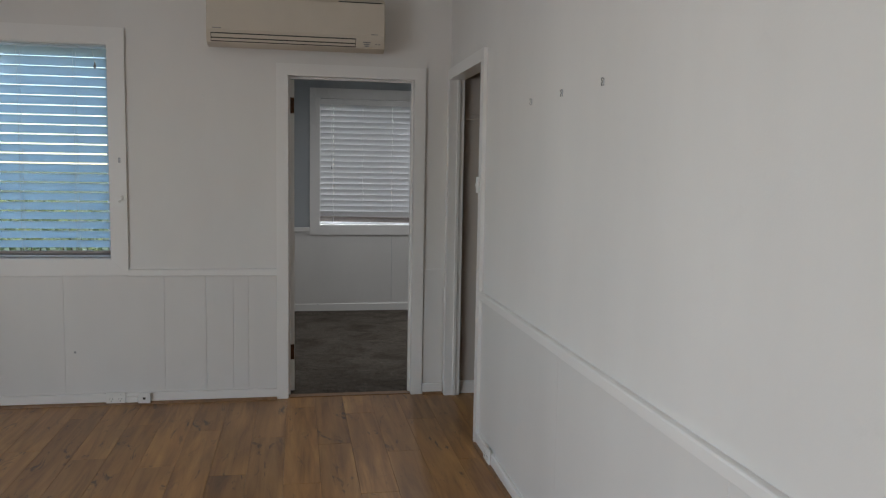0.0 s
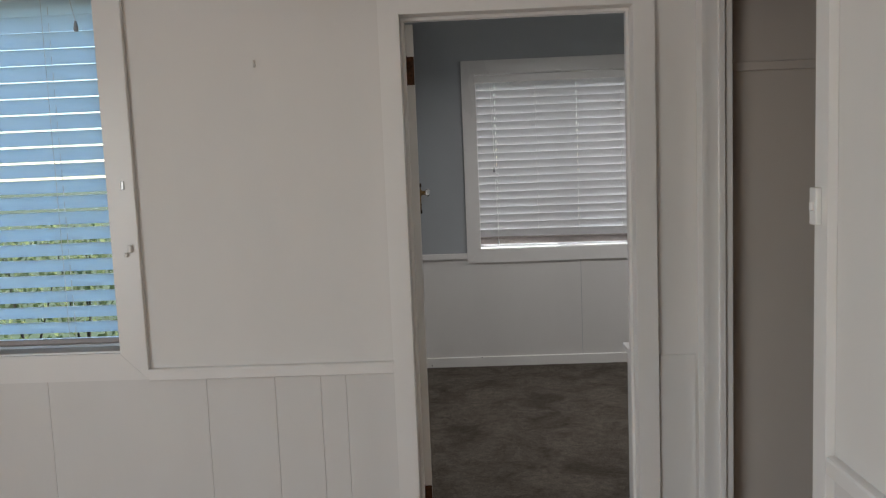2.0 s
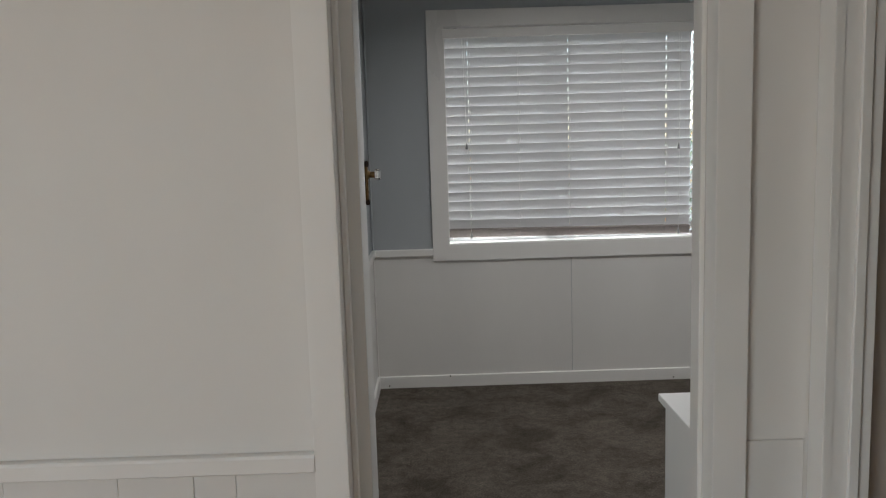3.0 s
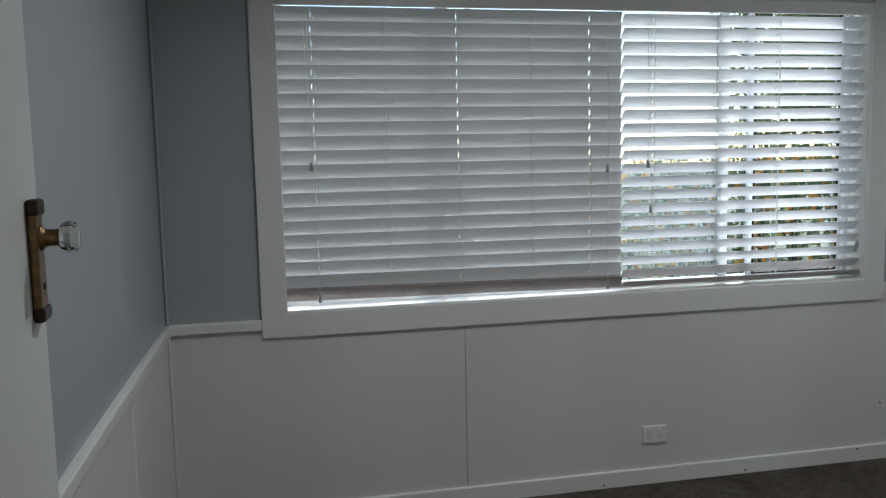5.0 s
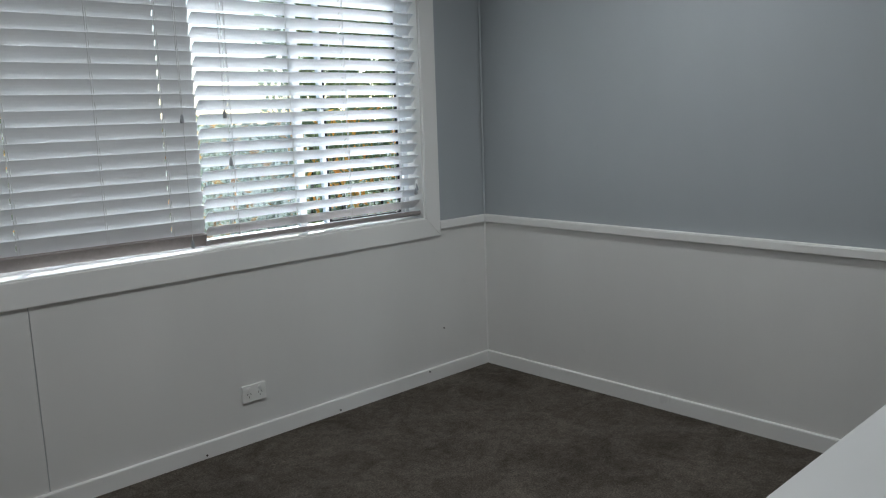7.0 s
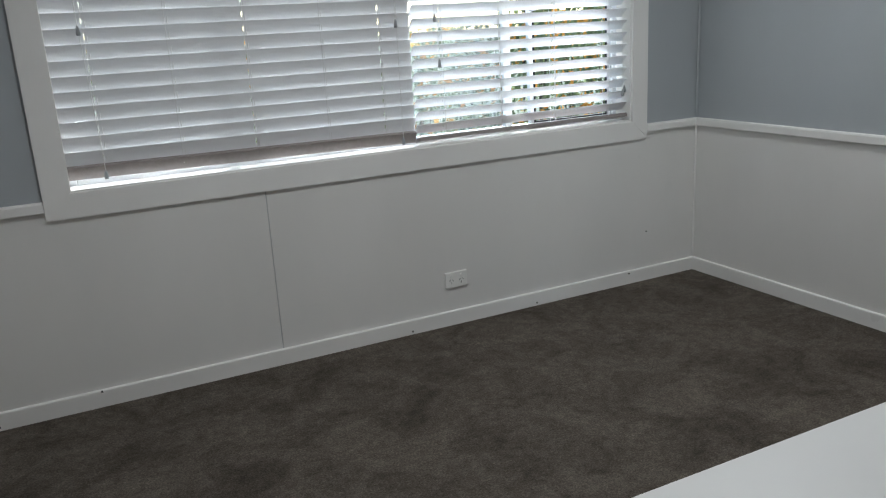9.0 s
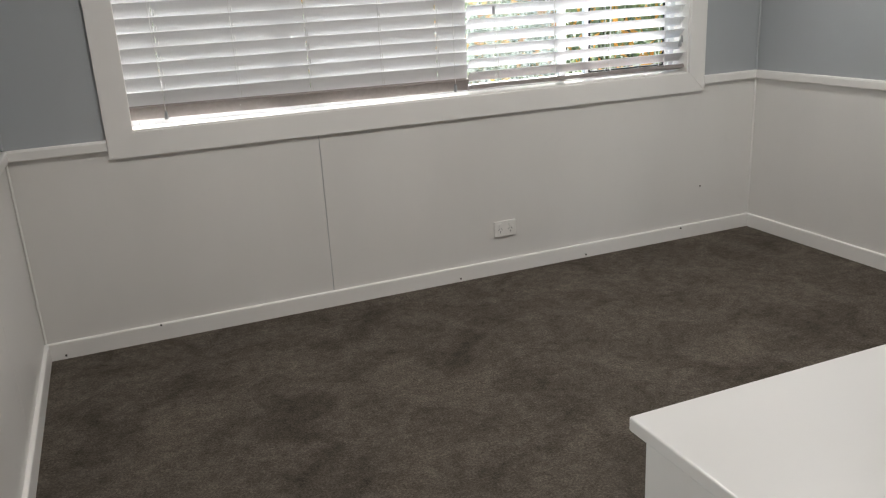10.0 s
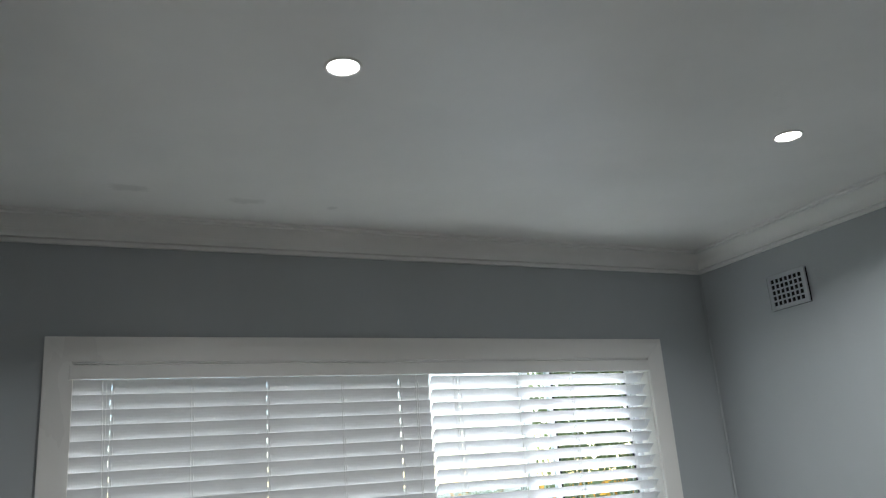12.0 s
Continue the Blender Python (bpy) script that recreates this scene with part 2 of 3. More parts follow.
def lathe(profile, axis="Z", sides=24):
    """A turned solid from (radius, height) pairs."""
    bm = bmesh.new()
    rings = []
    for r, h in profile:
        rings.append([bm.verts.new((r * math.cos(2 * math.pi * k / sides), r * math.sin(2 * math.pi * k / sides), h)) for k in range(sides)])
    for lo, hi in zip(rings, rings[1:]):
        for k in range(sides):
            bm.faces.new((lo[k], lo[(k + 1) % sides], hi[(k + 1) % sides], hi[k]))
    bm.faces.new(rings[0][::-1])
    bm.faces.new(rings[-1])
    if axis == "X":
        bmesh.ops.transform(bm, matrix=pose(0, 0, 0, 0, 90, 0), verts=bm.verts[:])
    if axis == "Y":
        bmesh.ops.transform(bm, matrix=pose(0, 0, 0, -90, 0, 0), verts=bm.verts[:])
    return bm


def slab(u0, u1, v0, v1, d0, d1, holes=(), plane="xz"):
    """A wall or ceiling of thickness d0..d1 over u, v with real openings (u0, u1, v0, v1)."""
    us = sorted({u0, u1, *(h[0] for h in holes), *(h[1] for h in holes)})
    vs = sorted({v0, v1, *(h[2] for h in holes), *(h[3] for h in holes)})
    us, vs = [u for u in us if u0 <= u <= u1], [v for v in vs if v0 <= v <= v1]

    def solid(i, j):
        if not (0 <= i < len(us) - 1 and 0 <= j < len(vs) - 1):
            return False
        cu, cv = (us[i] + us[i + 1]) / 2, (vs[j] + vs[j + 1]) / 2
        return not any(h[0] < cu < h[1] and h[2] < cv < h[3] for h in holes)
    bm, made = bmesh.new(), {}

    def vert(i, j, d):
        if (i, j, d) not in made:
            u, v = us[i], vs[j]
            p = {"xz": (u, d, v), "yz": (d, u, v), "xy": (u, v, d)}[plane]
            made[i, j, d] = bm.verts.new(p)
        return made[i, j, d]
    for i in range(len(us) - 1):
        for j in range(len(vs) - 1):
            if not solid(i, j):
                continue
            for d in (d0, d1):
                bm.faces.new([vert(i, j, d), vert(i + 1, j, d), vert(i + 1, j + 1, d), vert(i, j + 1, d)])
            for di, dj, e in ((-1, 0, ((0, 0), (0, 1))), (1, 0, ((1, 0), (1, 1))), (0, -1, ((0, 0), (1, 0))), (0, 1, ((0, 1), (1, 1)))):
                if not solid(i + di, j + dj):
                    (a, b), (c, d) = e
                    bm.faces.new([vert(i + a, j + b, d0), vert(i + c, j + d, d0), vert(i + c, j + d, d1), vert(i + a, j + b, d1)])
    return bm


def setting(name, bm, material, label, category):
    return tagged(part(name, bm, material), label, category, kind="structure")


def swept(profile, start, end, out):
    """A moulding: profile of (distance out of the wall, height) carried from start to end; out is the wall's normal."""
    start, end, out = Vector(start), Vector(end), Vector(out)
    bm = bmesh.new()
    rows = [[bm.verts.new(p + out * d + Vector((0, 0, h))) for d, h in profile] for p in (start, end)]
    n = len(profile)
    for k in range(n):
        bm.faces.new((rows[0][k], rows[0][(k + 1) % n], rows[1][(k + 1) % n], rows[1][k]))
    bm.faces.new(rows[0])
    bm.faces.new(rows[1][::-1])
    return bm


# ---- the plan ----
TOP = 2.75                      # ceilings
T = 0.12                        # wall between the rooms
X1W, X1E, Y1S = -3.4, 0.872, -7.2          # front room
X2W, X2E, Y2N = -0.347, 3.290, 3.180       # grey room
DOOR = (-0.153, 0.636, 0.0, 2.04)
WIN1 = (-2.70, -1.208, 0.90, 2.182)
WIN2 = (0.125, 2.830, 0.888, 2.180)
HALLDOOR = (-0.950, -0.070, 0.0, 2.045)
DOORWAY = (DOOR[0] - 0.012, DOOR[1] + 0.012, -0.2, 2.052)          # rough openings behind the linings
HALLWAY = (HALLDOOR[0] - 0.012, HALLDOOR[1] + 0.012, -0.2, 2.057)

# ---- large structure ----
setting("floor", slab(X1W, 2.3, Y1S, T / 2, -0.20, -0.012, plane="xy"), SUBFLOOR, "dark floor base under oak laminate planks", "floor")
setting("floor_carpet", slab(X2W - 0.05, X2E + 0.05, T / 2, Y2N + 0.05, -0.20, 0.0, plane="xy"), CARPET,
        "charcoal cut-pile carpet with trodden patches", "carpet")
setting("ceiling_front_room", slab(X1W - 0.1, 2.4, Y1S - 0.1, 0.06, TOP, TOP + 0.1, plane="xy"), CEILING, "flat white painted ceiling", "ceiling")
LAMPS = ((0.751, 1.712), (2.428, 1.725))
setting("ceiling", slab(X2W - 0.12, X2E + 0.12, 0.06, Y2N + 0.14, TOP, TOP + 0.1, plane="xy"), stained_ceiling(),
        "white painted ceiling with faint stains", "ceiling")
wall_north = setting("wall_north", slab(X1W - 0.1, 2.4, -0.2, TOP, 0.0, T / 2, (DOORWAY, WIN1)), WHITE_WALL,
                     "white painted sheet wall with a doorway and a window", "wall")
wall_outer = setting("wall_outer", slab(X1W - 0.1, X2W - 0.12, -0.2, TOP, T / 2, T, (WIN1,)), OUTSIDE_WALL, "cream outside cladding of the front room", "wall")
wall_south_grey = setting("wall_south_grey_room", slab(X2W - 0.12, X2E + 0.12, -0.2, TOP, T / 2 + 0.001, T, (DOORWAY,)), GREY_WALL,
                          "grey-blue painted wall with a doorway", "wall")
wall_window = setting("wall_window", slab(X2W - 0.12, X2E + 0.12, -0.2, TOP, Y2N, Y2N + 0.14, (WIN2,)), GREY_WALL,
                      "grey-blue wall over a white dado, with a wide window", "wall")
wall_west_grey = setting("wall_west_grey_room", slab(T, Y2N, -0.2, TOP, X2W - 0.12, X2W, plane="yz"), GREY_WALL,
                         "grey-blue wall over a white dado", "wall")
VENT = (2.477, 2.714, 2.334, 2.507)
wall_east_grey = setting("wall_east_grey_room", slab(T, Y2N, -0.2, TOP, X2E, X2E + 0.12, (VENT,), plane="yz"), GREY_WALL,
                         "grey-blue wall over a white dado, with an air vent", "wall")
# Near-black sheet close behind the grille paints the shade in its holes.
setting("vent_shade_sheet", slab(VENT[0], VENT[1], VENT[2], VENT[3], X2E + 0.012, X2E + 0.03, plane="yz"), BLACK_GAP, "black sheet standing in for the shade inside the air vent", "wall cavity")
wall_east = setting("wall_east", slab(Y1S, 0.0, -0.2, TOP, X1E, X1E + 0.075, (HALLWAY,), plane="yz"), WHITE_WALL,
                    "white painted sheet wall with a dado rail and hooks", "wall")
# Unseen opening made up to hold the front-room lamp.
LAMP_OPENING = (-6.4, -3.0, 0.30, 2.15)
setting("wall_west", slab(Y1S, 0.0, -0.2, TOP, X1W - 0.1, X1W, (LAMP_OPENING,), plane="yz"), WHITE_WALL, "plain white wall with an unseen opening added for a lamp", "wall")
setting("wall_south", slab(X1W - 0.1, 2.4, -0.2, TOP, Y1S - 0.1, Y1S), WHITE_WALL, "plain white wall", "wall")
# Roof slabs out of view, added so the eaves shade the front-room blind.
ADDED_ROOF = plain("added_roof_sheet", (0.30, 0.29, 0.28), 0.6, 0, 0.1, 2)
setting("roof", slab(X1W - 0.6, X2E + 0.6, Y1S - 0.6, 0.30, TOP + 0.11, TOP + 0.22, plane="xy"), ADDED_ROOF, "unseen grey roof slab added over the front room", "roof")
setting("shade_roof_grey_room", slab(X2W - 0.45, X2E + 0.6, 0.305, Y2N + 0.5, TOP + 0.11, TOP + 0.22, plane="xy"), ADDED_ROOF, "unseen grey roof slab added over the grey room, its eaves shading the front window", "roof")
setting("wall_hall_east", slab(Y1S, 0.0, -0.2, TOP, 2.3, 2.4, plane="yz"), HALL_WALL, "plain beige hall wall", "wall")
setting("wall_hall_north", slab(X1E + 0.075, 2.3, 0.0, TOP, -0.012, -0.003), HALL_WALL, "beige panelled hall wall", "wall")
setting("hall_picture_rail", box((X1E + 0.075, -0.030, 1.80), (2.3, -0.012, 1.83), 0.003), HALL_WALL, "narrow beige picture rail", "trim")
setting("hall_baseboard", box((X1E + 0.075, -0.030, 0.0), (2.3, -0.012, 0.085), 0.003), TRIM, "white hall baseboard", "baseboard")
# Made-up pale slab that reflects sun up through the blind onto the ceiling.
BOUNCE_SLAB = plain("pale_bounce_slab", (0.70, 0.69, 0.66), 0.85, 0, 0.15, 5)
setting("paving", box((1.45, 3.33, -0.44), (12.0, 8.4, -0.38), 0.01), BOUNCE_SLAB, "pale slab added outside the window to bounce sunlight up through the blind", "paving")
setting("ground", slab(-400, 400, -400, 400, -0.60, -0.45, plane="xy"), GROUND, "green lawn round the house", "ground")

# dado sheets, each a thin panel with a shadow joint
def dado(parent, cuts, z0, z1, at, plane, face, mat, g=0.0014):
    for a, b in zip(cuts, cuts[1:]):
        if plane == "xz":
            bm = box((a + g, min(at, at + face * 0.006), z0), (b - g, max(at, at + face * 0.006), z1), 0.0012)
        else:
            bm = box((min(at, at + face * 0.006), a + g, z0), (max(at, at + face * 0.006), b - g, z1), 0.0012)
        part("dado_panel", bm, mat, parent)


dado(wall_north, (X1W, -2.69, -1.49, -0.907, -0.658, -0.493, -0.401, -0.226), 0.0, 0.800, 0.0, "xz", -1, WHITE_DADO, 0.0004)
dado(wall_north, (0.712, 0.842), 0.0, 0.83, 0.0, "xz", -1, WHITE_DADO)
dado(wall_window, (X2W, 0.872, X2E), 0.0, 0.830, Y2N, "xz", -1, WHITE_DADO)
dado(wall_west_grey, (T, 1.1, 2.35, Y2N - 0.006), 0.0, 0.83, X2W, "yz", 1, WHITE_DADO)
dado(wall_east_grey, (T, 1.05, Y2N - 0.006), 0.0, 0.83, X2E, "yz", -1, WHITE_DADO)
dado(wall_east, (Y1S, -4.75, -3.515, -2.3, -1.029), 0.0, 0.80, X1E, "yz", -1, WHITE_DADO, 0.0004)
dado(wall_south_grey, (0.72, 2.0, X2E - 0.006), 0.0, 0.83, T, "xz", 1, WHITE_DADO)

# rails, skirting, cornice
RAIL = [(-0.0055, 0.0065), (0.0005, 0.0065), (0.0005, 0), (0.014, 0), (0.017, 0.003), (0.017, 0.034), (0.014, 0.040), (0.008, 0.042), (-0.0055, 0.042)]
SKIRT = [(0, 0), (0.015, 0), (0.015, 0.068), (0.013, 0.0715), (0.009, 0.073), (0, 0.073)]
QUAD = [(0, 0), (0.016, 0), (0.014, 0.008), (0.008, 0.014), (0, 0.016)]
COVE = [(0, 0), (0.017, 0), (0.017, 0.011), (0.006, 0.013), (0.006, 0.019), (0.024, 0.021), (0.024, 0.032), (0.011, 0.035)] + \
       [(0.095 - 0.084 * math.cos(a), 0.035 + 0.052 * math.sin(a)) for a in [math.pi / 2 * k / 8 for k in range(1, 9)]] + \
       [(0.098, 0.087), (0.098, 0.094), (0.120, 0.094), (0.120, 0.105), (0, 0.105)]


def moulding(name, profile, start, end, out, mat, label, category):
    return setting(name, swept(profile, start, end, out), mat, label, category)


N, S, E, W = (0, 1, 0), (0, -1, 0), (1, 0, 0), (-1, 0, 0)
for nm, prof, z, mat, lab, cat in (("dado_rail", RAIL, 0.824, TRIM, "white painted dado rail", "trim"),
                                   ("baseboard", SKIRT, 0.0, TRIM, "white painted baseboard on carpet", "baseboard"),
                                   ("cornice", COVE, TOP - 0.105, CEILING, "white coved plaster cornice", "cornice")):
    off = 0.006 if nm != "cornice" else 0.0
    yn, xe, xw, ys = Y2N - off, X2E - off, X2W + off, T + off
    if nm == "dado_rail":
        moulding(nm, prof, (X2W, yn, z), (0.026, yn, z), S, mat, lab, cat)
        moulding(nm, prof, (2.927, yn, z), (X2E, yn, z), S, mat, lab, cat)
    else:
        moulding(nm, prof, (X2W, yn, z), (X2E, yn, z), S, mat, lab, cat)
    moulding(nm, prof, (xe, T, z), (xe, Y2N, z), W, mat, lab, cat)
    moulding(nm, prof, (xw, T, z), (xw, Y2N, z), E, mat, lab, cat)
    moulding(nm, prof, (X2W if nm == "cornice" else 0.714, ys, z), (X2E, ys, z), N, mat, lab, cat)
SK1 = [(d, h * 0.95) for d, h in SKIRT]
moulding("dado_rail", RAIL, (-1.110, -0.006, 0.797), (-0.226, -0.006, 0.797), S, TRIM, "white painted dado rail", "trim")
moulding("dado_rail", RAIL, (X1E - 0.006, Y1S, 0.795), (X1E - 0.006, -1.022, 0.795), W, TRIM, "white painted dado rail", "trim")
moulding("baseboard", SK1, (X1W, -0.006, 0.0), (-0.226, -0.006, 0.0), S, TRIM, "white painted baseboard", "baseboard")
moulding("baseboard", SK1, (0.712, -0.006, 0.0), (0.842, -0.006, 0.0), S, TRIM, "white painted baseboard", "baseboard")
moulding("baseboard", SK1, (X1E - 0.006, Y1S, 0.0), (X1E - 0.006, -1.022, 0.0), W, TRIM, "white painted baseboard", "baseboard")
moulding("floor_beading", QUAD, (X1W, -0.022, 0.0), (-0.226, -0.022, 0.0), S, OAK_TRIM, "thin oak-coloured floor beading", "trim")
moulding("floor_beading", QUAD, (0.712, -0.022, 0.0), (0.842, -0.022, 0.0), S, OAK_TRIM, "thin oak-coloured floor beading", "trim")
moulding("floor_beading", QUAD, (X1E - 0.022, Y1S, 0.0), (X1E - 0.022, -1.022, 0.0), W, OAK_TRIM, "thin oak-coloured floor beading", "trim")
setting("corner_bead", box((X2E - 0.014, Y2N - 0.014, 0.866), (X2E - 0.001, Y2N - 0.001, TOP - 0.10), 0.006), GREY_WALL, "grey-blue corner bead", "trim")
setting("corner_bead", box((X2W + 0.001, Y2N - 0.014, 0.866), (X2W + 0.014, Y2N - 0.001, TOP - 0.10), 0.005), GREY_WALL, "grey-blue corner bead", "trim")
setting("corner_bead", box((X2E - 0.017, Y2N - 0.017, 0.073), (X2E - 0.0065, Y2N - 0.0065, 0.824), 0.004), TRIM, "white painted corner bead", "trim")
setting("corner_bead", box((X2W + 0.0065, Y2N - 0.017, 0.073), (X2W + 0.017, Y2N - 0.0065, 0.824), 0.004), TRIM, "white painted corner bead", "trim")
setting("threshold", box((DOOR[0], -0.006, -0.01), (DOOR[1], 0.062, 0.006), 0.003), OAK_TRIM, "worn wooden door threshold strip", "threshold")


# ---- door frames and windows ----
def mitred_frame(parent, u0, u1, v0, v1, w, d0, d1, place, mat, bottom, names):
    """Four (or three) mitred boards round an opening; place(u, d, v) gives the point."""
    def board(pts):
        bm = bmesh.new()
        a = [bm.verts.new(place(u, d0, v)) for u, v in pts]
        b = [bm.verts.new(place(u, d1, v)) for u, v in pts]
        bm.faces.new(a)
        bm.faces.new(b[::-1])
        for k in range(4):
            bm.faces.new((a[k], a[(k + 1) % 4], b[(k + 1) % 4], b[k]))
        bmesh.ops.bevel(bm, geom=bm.edges[:], offset=0.0016, segments=2, affect="EDGES")
        return bm
    vb = v0 - w if bottom else v0
    part(names, board([(u0 - w, vb), (u0, v0), (u0, v1), (u0 - w, v1 + w)]), mat, parent)
    part(names, board([(u1, v0), (u1 + w, vb), (u1 + w, v1 + w), (u1, v1)]), mat, parent)
    part(names, board([(u0, v1), (u1, v1), (u1 + w, v1 + w), (u0 - w, v1 + w)]), mat, parent)
    if bottom:
        part(names, board([(u0 - w, v0 - w), (u1 + w, v0 - w), (u1, v0), (u0, v0)]), mat, parent)


def liner(parent, u0, u1, v0, v1, d0, d1, place, mat, bottom, t=0.012, name="jamb"):
    def bx(ua, ub, va, vb):
        p, q = place(ua, d0, va), place(ub, d1, vb)
        return box([min(a, b) for a, b in zip(p, q)], [max(a, b) for a, b in zip(p, q)], 0.0015)
    part(name, bx(u0, u0 + t, v0, v1 - t), mat, parent)
    part(name, bx(u1 - t, u1, v0, v1 - t), mat, parent)
    part(name, bx(u0, u1, v1 - t, v1), mat, parent)
    if bottom:
        part("window_sill", bx(u0 + t, u1 - t, v0, v0 + t), mat, parent)


XZ = lambda u, d, v: (u, d, v)
YZ = lambda u, d, v: (d, u, v)

door_1 = thing("door_1", ((DOOR[0] + DOOR[1]) / 2, 0, 0), "white painted door frame with an open flush door swung into the grey room", "door", kind="structure")


def settle(ob):
    """Keep the parts where they were built while the empty stands at the thing's base."""
    bpy.context.view_layer.update()
    inv = ob.matrix_world.inverted()
    for c in ob.children:
        c.matrix_parent_inverse = inv


mitred_frame(door_1, DOOR[0], DOOR[1], 0.0, 2.04, 0.073, -0.020, 0.0, XZ, TRIM, False, "architrave")
mitred_frame(door_1, DOOR[0], DOOR[1], 0.0, 2.04, 0.073, T, T + 0.018, XZ, TRIM, False, "architrave")
liner(door_1, DOOR[0] - 0.012, DOOR[1] + 0.012, 0.006, 2.052, -0.004, T + 0.004, XZ, TRIM, False)
for lo, hi in (((DOOR[0], 0.045, 0.006), (DOOR[0] + 0.012, 0.080, 2.028)), ((DOOR[1] - 0.012, 0.045, 0.006), (DOOR[1], 0.080, 2.028)),
               ((DOOR[0], 0.045, 2.028), (DOOR[1], 0.080, 2.04))):
    part("door_stop", box(lo, hi, 0.002), TRIM, door_1)
# the leaf, turned about its hinges
HINGE = Matrix.Translation((DOOR[0] + 0.002, T + 0.004, 0)) @ pose(0, 0, 0, 0, 0, 4.0)
leaf_bm = box((-0.001, 0.0, 0.012), (0.035, 0.775, 2.030), 0.002, 2)
bmesh.ops.transform(leaf_bm, matrix=HINGE, verts=leaf_bm.verts[:])
leaf = part("door_leaf", leaf_bm, DOOR_PAINT, door_1, "white flush door leaf standing open")


def on_leaf(name, bm, mat, label=""):
    bmesh.ops.transform(bm, matrix=HINGE, verts=bm.verts[:])
    return part(name, bm, mat, leaf, label)


PX = 0.035
on_leaf("handle_plate", box((PX, 0.708, 1.312), (PX + 0.010, 0.746, 1.448), 0.004, 3), BRASS, "tall aged brass door plate")
on_leaf("plate_end", box((PX, 0.706, 1.430), (PX + 0.013, 0.748, 1.449), 0.004, 2), DARK_BRASS)
on_leaf("plate_end", box((PX, 0.706, 1.311), (PX + 0.013, 0.748, 1.328), 0.004, 2), DARK_BRASS)
bm = lathe([(0.014, 0), (0.014, 0.006), (0.010, 0.010), (0.0095, 0.020), (0.011, 0.026)], "X")
bmesh.ops.translate(bm, vec=(PX + 0.006, 0.727, 1.405), verts=bm.verts[:])
on_leaf("knob_stem", bm, BRASS, "brass knob stem")
bm = lathe([(0.009, 0), (0.015, 0.004), (0.018, 0.010), (0.017, 0.018), (0.012, 0.022)], "X", 10)
bmesh.ops.translate(bm, vec=(PX + 0.028, 0.727, 1.405), verts=bm.verts[:])
on_leaf("knob", bm, CRYSTAL, "faceted clear glass knob")
on_leaf("keyhole", rod((PX + 0.0095, 0.727, 1.350), (PX + 0.0112, 0.727, 1.350), 0.004), BLACK_GAP)
for z in (1.817, 0.221):
    bm = box((DOOR[0] + 0.0005, T - 0.038, z), (DOOR[0] + 0.0035, T + 0.002, z + 0.10), 0.001)
    join(bm, rod((DOOR[0] + 0.005, T + 0.004, z - 0.004), (DOOR[0] + 0.005, T + 0.004, z + 0.104), 0.006))
    t = box((0.0, -0.0025, z), (0.034, 0.0002, z + 0.10), 0.0008)
    join(bm, t, HINGE)
    part("hinge", bm, RUST, door_1, "rusty brown butt hinge")
settle(door_1)

door_2 = thing("door_2", (X1E, -0.478, 0), "white painted frame of an open doorway to the hall", "doorway", kind="structure")
mitred_frame(door_2, HALLDOOR[0], HALLDOOR[1], 0.0, 2.045, 0.068, X1E - 0.022, X1E, YZ, TRIM, False, "architrave")
liner(door_2, HALLDOOR[0] - 0.012, HALLDOOR[1] + 0.012, 0.002, 2.057, X1E - 0.004, X1E + 0.079, YZ, TRIM, False)
part("door_stop", box((X1E + 0.030, HALLDOOR[1] - 0.010, 0.002), (X1E + 0.052, HALLDOOR[1], 2.045), 0.002), TRIM, door_2)
settle(door_2)


def window(name, hole, y_in, depth, sashes, label, out=1):
    """Architrave, reveal, white aluminium frame with sash stiles and panes."""
    u0, u1, v0, v1 = hole
    w = thing(name, ((u0 + u1) / 2, y_in, v0), label, "window", kind="structure")
    mitred_frame(w, u0, u1, v0, v1, 0.098, y_in - 0.020, y_in, XZ, TRIM, True, "window_frame")
    liner(w, u0 - 0.004, u1 + 0.004, v0 - 0.004, v1 + 0.004, y_in - 0.004, y_in + depth - 0.03, XZ, TRIM, True, 0.010)
    y0, y1 = y_in + depth - 0.030, y_in + depth + 0.010
    f = 0.035
    for lo, hi in (((u0, y0, v0), (u0 + f, y1, v1)), ((u1 - f, y0, v0), (u1, y1, v1)),
                   ((u0 + f, y0, v1 - f), (u1 - f, y1, v1)), ((u0 + f, y0, v0), (u1 - f, y1, v0 + f))):
        part("sash_frame", box(lo, hi, 0.003), ALUMINIUM, w)
    for x, wd, dy in sashes:
        part("stile", box((x, y0 + dy, v0 + f), (x + wd, y0 + dy + 0.026, v1 - f), 0.003), ALUMINIUM, w)
    edges = [u0 + f] + [x + wd / 2 for x, wd, dy in sashes] + [u1 - f]
    for a, b in zip(edges, edges[1:]):
        p = part("pane", box((a + 0.006, y0 + 0.012, v0 + f), (b - 0.006, y0 + 0.016, v1 - f)), GLASS, w)
        p.visible_shadow = False
    return w


w2 = window("window_1", WIN2, Y2N, 0.14, ((0.80, 0.05, 0.0), (0.93, 0.025, 0.012), (2.136, 0.042, 0.0), (2.291, 0.024, 0.012), (2.775, 0.02, 0.008)),
            "wide white-framed aluminium sliding window in the grey room")
part("sash_lock", box((2.288, Y2N + 0.085, 1.470), (2.318, Y2N + 0.112, 1.496), 0.003), TASSEL, w2, "small grey sash lock")
